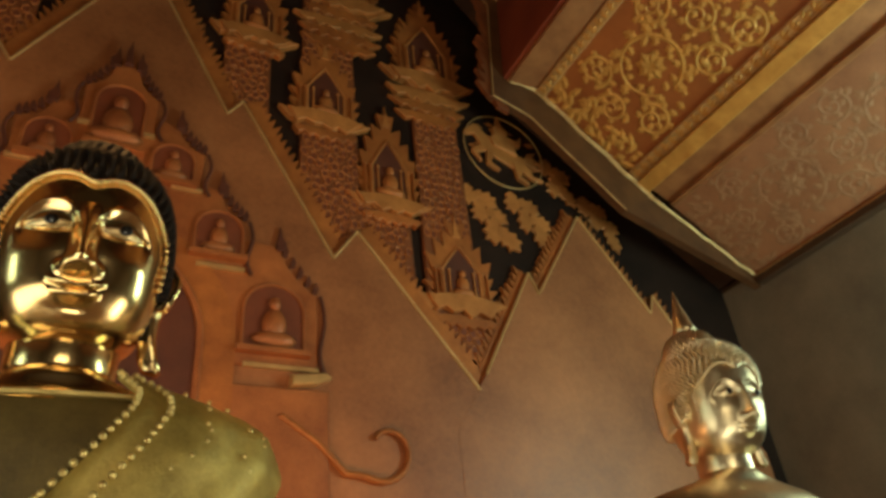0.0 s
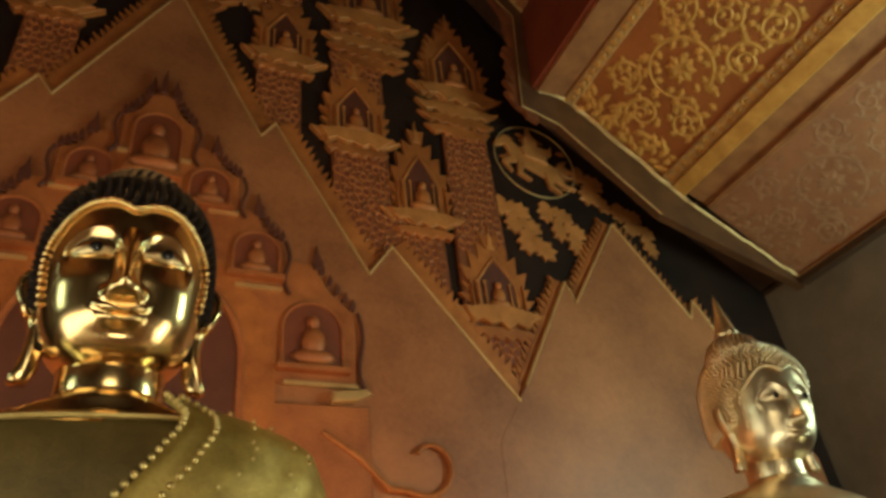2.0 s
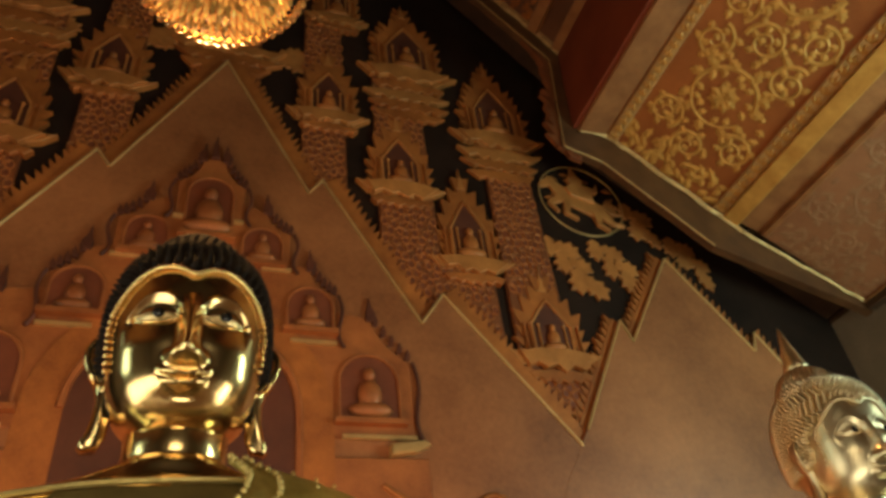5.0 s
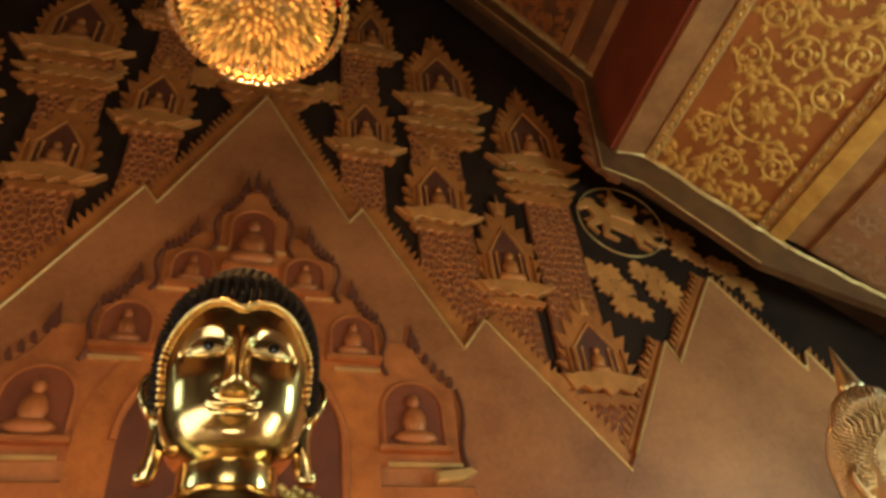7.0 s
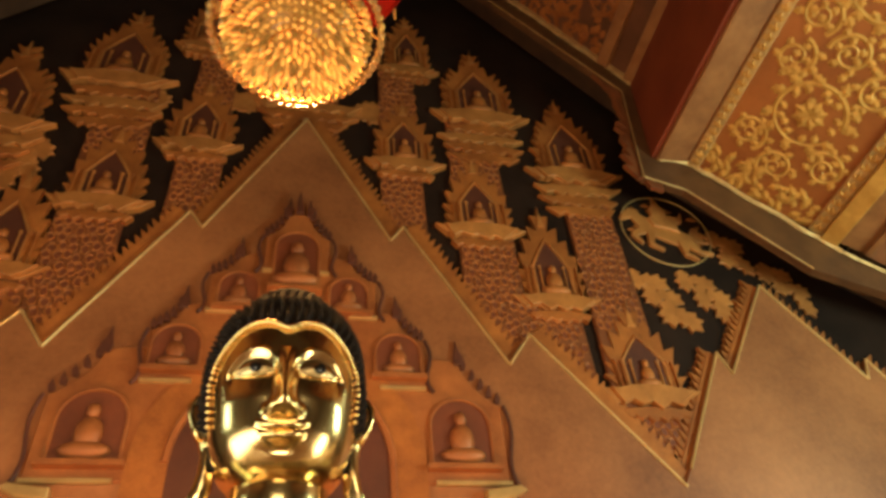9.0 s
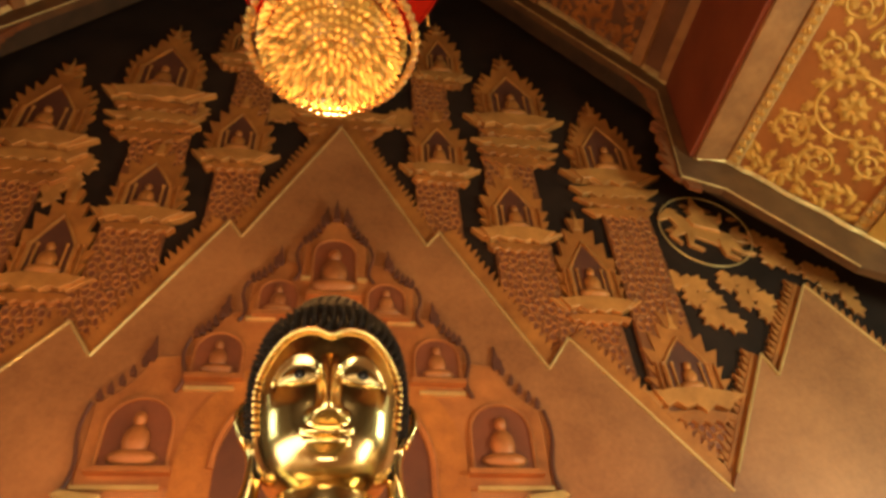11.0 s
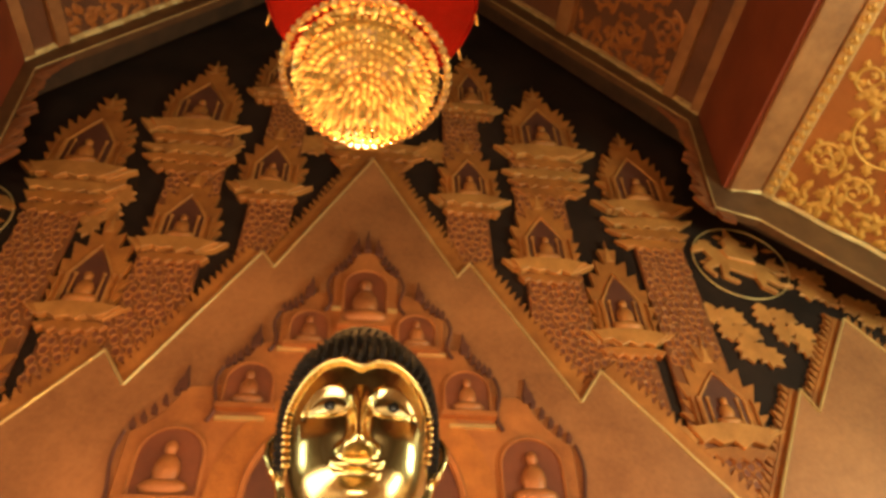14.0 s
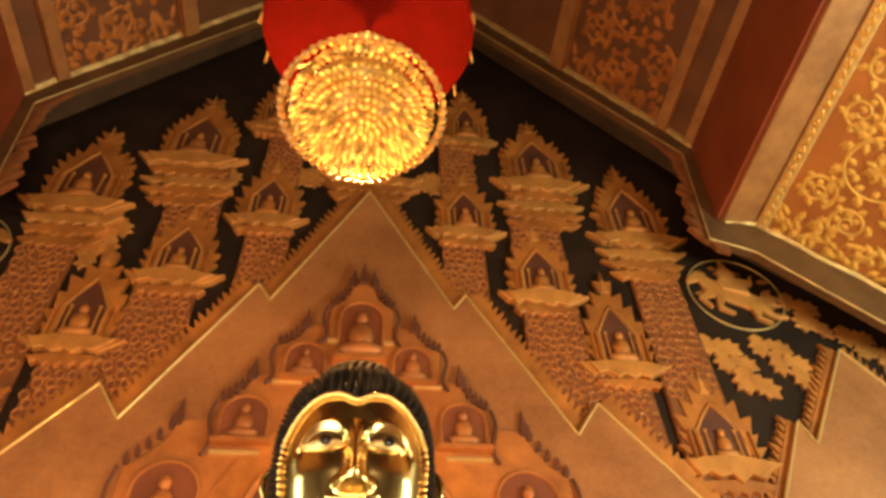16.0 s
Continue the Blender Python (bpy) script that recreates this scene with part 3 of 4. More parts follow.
def honeycomb(parent, x0, x1, z0, z1, houses, seed):
    """Raised irregular cells over a shaft, left free where a niche stands."""
    rng = random.Random(seed)
    row, z, count = 0, z1 - CELL * 0.5, 0
    rest = bmesh.new()
    while z > z0 + CELL * 0.3:
        x = x0 + CELL * (0.95 if row % 2 else 0.48)
        while x < x1 - CELL * 0.35:
            cx, cz = x + rng.uniform(-0.2, 0.2) * CELL, z + rng.uniform(-0.3, 0.3) * CELL
            x += CELL
            if any(abs(cx - hx) < hw * 0.42 and hz - 0.18 < cz < hz + hh * 0.75 for hx, hz, hw, hh in houses):
                continue
            m = Matrix.Translation((cx, FACE - 0.06, cz))
            k = rng.randrange(12)
            if count < 290:
                piece("rock_cell", CELLS[k], parent, m)
            else:
                n = len(rest.verts)
                rest.from_mesh(CELLS[k])
                rest.verts.ensure_lookup_table()
                for v in rest.verts[n:]:
                    v.co = m @ v.co
            count += 1
        z -= CELL * 1.12
        row += 1
    if rest.verts:
        part("rock_cell_rest", rest, [GILT, RECESS], parent, "raised gilt honeycomb", kind="stuff")
    else:
        rest.free()


def petal_fringe(parent, x, z, width, rng):
    """Ragged cloud tiers across a shaft, under a ledge."""
    for k in range(3):
        zz, ww = z - k * 0.26, width * (0.56 - 0.06 * k)
        n = 12
        pts = [(x - ww * rng.uniform(1.1, 1.25), zz + rng.uniform(0.0, 0.10))]
        pts += [(x + ww * (2 * i / n - 1), zz + 0.08 * math.sin(math.pi * i / n) ** 0.5 + rng.uniform(0.0, 0.03)) for i in range(1, n)]
        pts.append((x + ww * rng.uniform(1.1, 1.25), zz + rng.uniform(0.0, 0.10)))
        pts += [(x + ww * (2 * i / n - 1) + rng.uniform(-0.03, 0.03), zz - 0.12 * math.sin(math.pi * i / n) ** 0.5 - (rng.uniform(0.05, 0.12) if i % 2 else 0)) for i in range(n - 1, 0, -1)]
        bm = bmesh.new()
        add_plate(bm, pts, FACE - 0.125 + 0.012 * k, FACE - 0.02, 0.012)
        part("cloud_tier", bm, GILT_PALE if k == 0 else GILT, parent, "ragged gilt cloud tier")


def tower(x, width, z0, z1, houses, seed, fringe=()):
    rng = random.Random(seed)
    root = thing("relief_tower", (0, 0, 0), "gilt stucco relief tower with niches on black lacquer wall", "relief", "relief towers on the wall")
    bm = bmesh.new()
    w = width / 2
    add_plate(bm, [(x - w, z0), (x + w, z0), (x + w * 0.9, z1), (x - w * 0.9, z1)], FACE - 0.06, FACE, 0.02)
    part("shaft", bm, GILT_DEEP, root, "deep gold stucco ground")
    honeycomb(root, x - w * 0.95, x + w * 0.95, z0, z1 - 0.1, houses, seed)
    for hx, hz, hw, hh in houses:
        niche_house(root, hx, hz, hw, hh, rng)
    for fx, fz, fw in fringe:
        petal_fringe(root, fx, fz, fw, rng)
    return root


for s in (1, -1):
    tower(s * 1.66, 0.76, 8.6, 14.0, [(s * 1.74, 11.18, 1.26, 1.55), (s * 1.93, 14.05, 1.10, 1.8)], 11 + s)
    tower(s * 3.0, 0.98, 7.3, 12.7, [(s * 2.93, 9.70, 1.32, 1.55), (s * 3.28, 12.75, 1.72, 1.95)], 21 + s, [(s * 3.2, 12.1, 1.3)])
    tower(s * 4.95, 0.94, 4.9, 11.3, [(s * 4.90, 11.30, 1.66, 1.95), (s * 5.08, 6.70, 1.36, 1.35)], 31 + s, [(s * 4.85, 10.9, 1.25)])
    tower(s * 3.87, 0.96, 5.4, 8.3, [(s * 3.98, 8.30, 1.26, 1.75)], 41 + s)
tower(0.0, 1.15, 11.0, 15.2, [(0.0, 14.2, 1.3, 1.7)], 51, [(0.0, 12.55, 1.5)])


# ---------------------------------------------------------------- great stepped panel behind the shrine
def serrated(parent, pts, width, seed, mat=GILT):
    """A border of teeth outside a line of points, given from the peak outward (to the right)."""
    rng = random.Random(seed)
    for (ax, az), (bx, bz) in zip(pts, pts[1:]):
        if bz > az:
            continue
        d = Vector((bx - ax, bz - az))
        ln = d.length
        d.normalize()
        q = Vector((-d.y, d.x))
        q = q if q.y > 0 else -q
        bm = bmesh.new()
        add_plate(bm, [(ax, az), (bx, bz), tuple(Vector((bx, bz)) + q * width * 0.72), tuple(Vector((ax, az)) + q * width * 0.72)], FACE - 0.11, FACE - 0.01)
        n = int(ln / 0.13)
        for k in range(n):
            p = Vector((ax, az)) + d * ln * (k + 0.5) / n + q * width * 0.70
            h = rng.uniform(0.11, 0.17)
            add_plate(bm, [tuple(p - d * 0.065), tuple(p + d * 0.065), tuple(p + q * h - d * 0.05 + Vector((0, 0.04)))], FACE - 0.09, FACE - 0.02)
        part("serrated_border", bm, mat, parent, "gilt border with leaf teeth")


def stepped_panel(xc, right, foot, seed, label, sides=(1, -1), border=0.34, proud=0.16):
    root = thing("gable_panel", (0, 0, 0), label, "panel", "stepped gable panels")
    outline = [(xc + x, z) for x, z in right] + [(xc + right[-1][0], foot), (xc - right[-1][0], foot)] + [(xc - x, z) for x, z in reversed(right[1:])]
    bm = bmesh.new()
    add_plate(bm, outline, FACE - proud, FACE, 0.0)
    part("field", bm, PANEL, root, "plain ochre field")
    for s in sides:
        bm = bmesh.new()
        for a, b in zip(right, right[1:-1]):
            add_tube(bm, [(xc + s * a[0], FACE - proud - 0.005, a[1]), (xc + s * b[0], FACE - proud - 0.005, b[1])], 0.022, 6)
        part("rim", bm, RIM, root, "thin bright gilt rim")
        serrated(root, [(xc + s * x, z) for x, z in right[:-1]], border, seed + s)
    return root


MAIN = [(0.0, 12.05), (1.40, 9.26), (1.61, 9.57), (3.00, 7.06), (3.37, 7.59), (5.12, 5.30), (6.2, 3.9)]
stepped_panel(0.0, MAIN, 0.0, 61, "tall stepped ochre gable panel with gilt rim behind the shrine")
SECOND = [(0.0, 8.82), (1.16, 7.05), (1.30, 7.42), (2.35, 5.55), (2.9, 4.7)]
stepped_panel(7.60, SECOND, 0.0, 71, "smaller stepped ochre gable panel with serrated gilt edge", border=0.16, proud=0.165)

# medallion with a horse, and leaf sprays below it
for s in (1, -1):
    root = thing("medallion", (0, 0, 0), "round gilt relief medallion with a leaping horse", "medallion", "horse medallions")
    bm = bmesh.new()
    cx, cz, r = s * 6.36, 10.10, 0.83
    add_tube(bm, [(cx + r * math.cos(a), FACE - 0.03, cz + r * math.sin(a)) for a in (2 * math.pi * k / 48 for k in range(49))], 0.015, 6)
    part("ring", bm, RIM, root)
    bm = bmesh.new()
    for k, (ax, az, w0, bx, bz, w1) in enumerate((
            (-0.38, 0.10, 0.21, 0.34, -0.24, 0.20), (-0.40, 0.12, 0.17, -0.60, 0.40, 0.10), (-0.60, 0.42, 0.12, -0.84, 0.26, 0.055),
            (-0.42, 0.00, 0.10, -0.72, -0.16, 0.05), (-0.72, -0.16, 0.05, -0.58, -0.36, 0.035), (-0.32, -0.06, 0.10, -0.42, -0.38, 0.05), (-0.42, -0.38, 0.05, -0.20, -0.50, 0.035),
            (0.36, -0.28, 0.13, 0.56, -0.52, 0.05), (0.56, -0.52, 0.05, 0.80, -0.54, 0.035), (0.26, -0.30, 0.12, 0.24, -0.58, 0.05), (0.24, -0.58, 0.05, 0.44, -0.70, 0.035))):
        d = Vector((bx - ax, bz - az)).normalized()
        q = Vector((-d.y, d.x))
        a, b = Vector((ax, az)), Vector((bx, bz))
        ring = [a - d * w0 * 0.8, a - q * w0 - d * w0 * 0.2, b - q * w1 + d * w1 * 0.2, b + d * w1 * 0.8, b + q * w1 + d * w1 * 0.2, a + q * w0 - d * w0 * 0.2]
        add_plate(bm, [(cx + s * p.x * 0.92, cz + p.y * 0.95) for p in ring], FACE - 0.050 - 0.003 * k, FACE, 0.012)
    part("horse", bm, GILT_PALE, root, "leaping horse as a plain gilt shape")
    bm = bmesh.new()
    tail = [(0.40, -0.10), (0.52, 0.10), (0.70, 0.16), (0.62, 0.02), (0.78, -0.08), (0.64, -0.12), (0.74, -0.26), (0.52, -0.24)]
    add_plate(bm, [(cx + s * a, cz + b) for a, b in tail], FACE - 0.045, FACE, 0.01)
    part("tail", bm, GILT_PALE, root)
    bm = bmesh.new()
    add_plate(bm, [(cx + s * a, cz + b) for a, b in ((-0.22, 0.06), (-0.30, 0.24), (-0.18, 0.34), (-0.20, 0.50), (-0.12, 0.56), (-0.06, 0.80), (0.02, 0.56), (0.10, 0.48), (0.08, 0.34), (0.30, 0.30), (0.40, 0.44), (0.36, 0.20), (0.22, 0.14), (0.24, -0.06))], FACE - 0.095, FACE, 0.015)
    part("saddle_ornament", bm, GILT_PALE, root, "pointed plain gilt shape")
    rng = random.Random(5)
    for k in range(13):
        bm = bmesh.new()
        a = rng.uniform(-0.6, 3.4)
        q = rng.uniform(0.48, 0.72)
        px, pz = cx + s * q * math.cos(a), cz + q * math.sin(a)
        add_plate(bm, [(px - 0.10, pz), (px, pz + 0.05), (px + 0.12, pz - 0.02), (px, pz - 0.05)], FACE - 0.016 - 0.0012 * k, FACE)
        part("cloud", bm, GILT, root)


def leaf_spray(x, z, dx, dz, length, seed):
    """A hanging branch of lobed gilt leaves."""
    rng = random.Random(seed)
    root = thing("leaf_spray", (0, 0, 0), "hanging spray of gilt relief leaves on black wall", "relief", "leaf sprays")
    n = max(4, int(length / 0.17))
    d = Vector((dx, dz)).normalized()
    q = Vector((-d.y, d.x))
    for k in range(n):
        p = Vector((x, z)) + d * length * k / n
        ang = math.atan2(d.y, d.x) + (0.55 if k % 2 else -0.55) * (0.3 if k == n - 1 else 1)
        ln, w = rng.uniform(0.42, 0.58), rng.uniform(0.16, 0.22)
        c, s_ = math.cos(ang), math.sin(ang)
        out = [(0, 0.03), (0.2, 0.7), (0.30, 0.45), (0.52, 1.0), (0.60, 0.6), (0.82, 0.85), (0.80, 0.4), (1.0, 0.0)]
        out = out + [(a, -b) for a, b in reversed(out[:-1])]
        bm = bmesh.new()
        add_plate(bm, [(p.x + c * a * ln - s_ * b * w, p.y + s_ * a * ln + c * b * w) for a, b in out], FACE - 0.035 - 0.004 * k, FACE, 0.010)
        part("leaf", bm, GILT_PALE, root)
    return root


for s in (1, -1):
    for k, (x, z, dx, dz, ln) in enumerate(((5.45, 9.15, 0.62, -1.0, 1.15), (6.35, 9.2, 0.62, -1.0, 0.95), (7.3, 10.2, 0.35, -1.0, 0.8), (8.0, 9.5, 0.55, -1.0, 0.95))):
        leaf_spray(s * x, z, s * dx, dz, ln, 80 + k)
for k, (x, z, dx, dz, ln) in enumerate(((-4.10, 11.25, -0.2, -1.0, 0.55), (-4.05, 10.75, -0.45, -1.0, 0.65), (-2.62, 12.75, -0.15, -1.0, 0.45), (-2.62, 12.30, -0.3, -1.0, 0.4), (-0.78, 12.62, -1.0, -0.25, 0.35), (0.76, 12.72, 1.0, -0.25, 0.35))):
    leaf_spray(x, z, dx, dz, ln, 95 + k)

# flame leaves along the inner edge of the roofline
for s in (1, -1):
    rng = random.Random(91)
    root = thing("flame_border", (0, 0, 0), "gilt flame leaves along the roofline board", "relief", "flame borders")
    edge = [(5.55, 13.7), (5.88, 12.9), (5.72, 11.6), (5.60, 10.75), (5.95, 10.35)]
    for (ax, az), (bx, bz) in zip(edge, edge[1:]):
        n = max(2, int(math.dist((ax, az), (bx, bz)) / 0.2))
        for k in range(n):
            t = k / n
            x, z = ax + (bx - ax) * t, az + (bz - az) * t
            bm = bmesh.new()
            add_plate(bm, [(s * (x + 0.25), z - 0.30), (s * (x + 0.04), z - 0.22), (s * (x - 0.04 - rng.uniform(0, 0.16)), z + rng.uniform(0.02, 0.2)), (s * (x + 0.05), z + 0.08), (s * (x + 0.26), z + 0.16)], CEIL + 0.05 - 0.004 * (k % 5), CEIL + 0.14, 0.008)
            part("flame_leaf", bm, GILT_DEEP, root)


# ---------------------------------------------------------------- shrine relief inside the panel
SH = FACE - 0.165
shrine = thing("shrine_relief", (0, 0, 0), "red and gold tiered stucco shrine with arched niches and flame finials", "shrine")


def tier(half, z0, z1, hx, hz, depth):
    """A roof tier: upright side, short concave eave up to a horn, flat top; with its rails and finials."""
    depth *= 0.55
    slope = [(half + (hx - half) * t - 0.06 * math.sin(math.pi * t), z1 + (hz - z1) * t - 0.05 * math.sin(math.pi * t)) for t in (0, 0.2, 0.4, 0.6, 0.8, 1)]
    outline = [(half * 0.97, z0), (half, z0 + 0.05)] + slope + [(hx - 0.12, hz + 0.06), (hx * 0.35, hz + 0.16)]
    outline = outline + [(-x, z) for x, z in reversed(outline)]
    bm = bmesh.new()
    add_plate(bm, outline, SH - depth, SH, 0.02)
    tier_ob = part("tier", bm, SHRINE, shrine, "red-gold stucco tier")
    for s in (1, -1):
        bm = bmesh.new()
        add_box(bm, min(s * half * 0.66, s * half * 1.0), max(s * half * 0.66, s * half * 1.0), SH - depth - 0.04, SH - depth + 0.01, z0 - 0.02, z0 + 0.03)
        part("cornice", bm, RIM, tier_ob, "thin bright cornice")
        # wavy rail down the side
        h = z1 - z0
        bm = bmesh.new()
        pts = []
        for k in range(13):
            t = k / 12
            pts.append((s * (half + 0.03 + 0.055 * math.sin(t * 5.6) + 0.10 * t ** 3), SH - depth - 0.01, z1 - h * 1.05 * t))
        add_tube(bm, pts, 0.026, 6, 1.1)
        part("wavy_rail", bm, NICHE, tier_ob, "dark maroon wavy rail")
        for k in range(5):
            t = (k + 0.4) / 5
            x, z = half + (hx - half) * t, z1 + (hz - z1) * t - 0.05 * math.sin(math.pi * t)
            bm = bmesh.new()
            add_plate(bm, [(s * (x - 0.035), z - 0.01), (s * (x + 0.035), z + 0.0), (s * (x + 0.05), z + 0.08), (s * (x + 0.02), z + 0.17), (s * (x - 0.03), z + 0.07)], SH - depth - 0.02, SH - depth + 0.03, 0.006)
            part("crocket", bm, NICHE, tier_ob, "small dark crocket")
        bm = bmesh.new()
        horn = [(-0.05, -0.04), (0.05, -0.02), (0.085, 0.10), (0.03, 0.18), (-0.01, 0.36), (-0.035, 0.20), (-0.06, 0.10)]
        add_plate(bm, [(s * (hx + a), hz + b) for a, b in horn], SH - depth - 0.03, SH - depth + 0.03, 0.008)
        part("horn_finial", bm, NICHE, tier_ob, "dark upturned finial")


tier(2.76, 5.30, 6.38, 2.24, 7.02, 0.05)
tier(1.77, 6.58, 7.36, 1.42, 7.76, 0.08)
tier(1.15, 7.68, 8.34, 0.79, 8.70, 0.11)
tier(0.47, 8.42, 9.10, 0.16, 9.58, 0.14)
bm = bmesh.new()
add_plate(bm, [(-0.06, 9.55), (0.06, 9.55), (0.03, 9.75), (0.0, 10.05), (-0.05, 9.8)], SH - 0.18, SH - 0.12, 0.01)
part("top_finial", bm, NICHE, shrine)
bm = bmesh.new()
add_plate(bm, [(-2.9, 0), (2.9, 0), (2.9, 5.05), (-2.9, 5.05)], SH - 0.05, SH, 0.02)
part("lower_wall", bm, SHRINE, shrine)


def arch_points(x, z, half, height, n=10):
    pts = [(x - half, z), (x + half, z)]
    zs = z + height - half
    return pts + [(x + half * math.cos(a), zs + half * math.sin(a)) for a in (math.pi * k / n for k in range(n + 1))]


def shrine_niche(x, z, half, height, depth):
    depth *= 0.55
    bm = bmesh.new()
    add_plate(bm, arch_points(x, z, half, height), SH - depth - 0.012, SH - depth + 0.02)
    niche = part("niche", bm, RECESS, shrine, "arched red-brown niche")
    bm = bmesh.new()
    add_tube(bm, [(a, SH - depth - 0.02, b) for a, b in arch_points(x, z, half * 1.06, height * 1.03)[1:]] + [(x - half * 1.06, SH - depth - 0.02, z)], 0.024, 6)
    part("niche_frame", bm, SHRINE, niche)
    bm = bmesh.new()
    plain_figure(bm, x, z + 0.02, height * 0.78, SH - depth - 0.03)
    part("figure", bm, SHRINE, niche, "small plain seated figure", smooth=True)
    bm = bmesh.new()
    add_box(bm, x - half * 1.25, x + half * 1.25, SH - depth - 0.12, SH - depth + 0.02, z - 0.07, z)
    part("niche_base", bm, SHRINE, niche)


shrine_niche(0.0, 8.12, 0.30, 1.05, 0.15)
for s in (1, -1):
    shrine_niche(s * 0.75, 7.76, 0.26, 0.60, 0.12)
    shrine_niche(s * 1.42, 6.76, 0.29, 0.66, 0.09)
    shrine_niche(s * 2.18, 5.52, 0.37, 0.90, 0.06)
# a broad pale band round the great arch, and scrolled tails at its foot
bm = bmesh.new()
add_plate(bm, arch_points(0, 0.5, 1.72, 6.72, 24), SH - 0.058, SH - 0.03)
part("arch_band", bm, GILT, shrine, "broad gilt band of the great arch")
for s in (1, -1):
    bm = bmesh.new()
    pts = []
    for k in range(30):
        t = k / 29
        a = -2.2 + t * 4.6
        q = 0.44 * (1 - 0.62 * t)
        pts.append((s * (3.62 + q * math.cos(a)), SH - 0.04, 4.38 + q * math.sin(a)))
    add_tube(bm, [(s * 2.3, SH - 0.04, 4.7), (s * 2.75, SH - 0.04, 4.4), (s * 3.1, SH - 0.04, 4.05)] + pts, 0.045, 8, 0.7)
    part("scrolled_tail", bm, GILT, shrine, "scrolled stucco tail")
    bm = bmesh.new()
    add_plate(bm, [(s * a, b) for a, b in ((2.4, 5.06), (2.72, 5.10), (2.92, 5.20), (2.84, 5.26), (2.4, 5.20))], SH - 0.14, SH - 0.01, 0.02)
    part("corner_bracket", bm, RIM, shrine, "pale upturned corner")
# the large dark arch behind the statue
bm = bmesh.new()
add_plate(bm, arch_points(0, 0.5, 1.26, 6.25, 20), SH - 0.070, SH - 0.04)
part("halo_niche", bm, NICHE, shrine, "large dark maroon arch")
bm = bmesh.new()
add_tube(bm, [(a, SH - 0.068, b) for a, b in arch_points(0, 0.5, 1.30, 6.32, 24)[1:]], 0.05, 6)
part("halo_rim", bm, SHRINE, shrine)


# ---------------------------------------------------------------- statues
def bump(x, z, cx, cz, sx, sz):
    return math.exp(-(((x - cx) / sx) ** 2 + ((z - cz) / sz) ** 2))


# rings of a statue's trunk: height, half width, half depth, set back
TRUNK = ((-3.0, 1.15, 0.62, 0.10), (-2.6, 0.72, 0.46, 0.12), (-2.2, 0.66, 0.42, 0.12), (-1.7, 0.74, 0.44, 0.12), (-1.35, 0.88, 0.46, 0.11), (-1.12, 0.98, 0.45, 0.10), (-0.95, 0.94, 0.42, 0.10), (-0.855, 0.80, 0.35, 0.10), (-0.800, 0.62, 0.31, 0.10), (-0.762, 0.47, 0.288, 0.09), (-0.732, 0.36, 0.272, 0.07), (-0.705, 0.285, 0.258, 0.06), (-0.66, 0.22, 0.22, 0.05))


def between(z, zs, values):
    """Straight interpolation in a short table."""
    if z <= zs[0]:
        return values[0]
    for k in range(1, len(zs)):
        if z <= zs[k]:
            return values[k - 1] + (values[k] - values[k - 1]) * (z - zs[k - 1]) / (zs[k] - zs[k - 1])
    return values[-1]


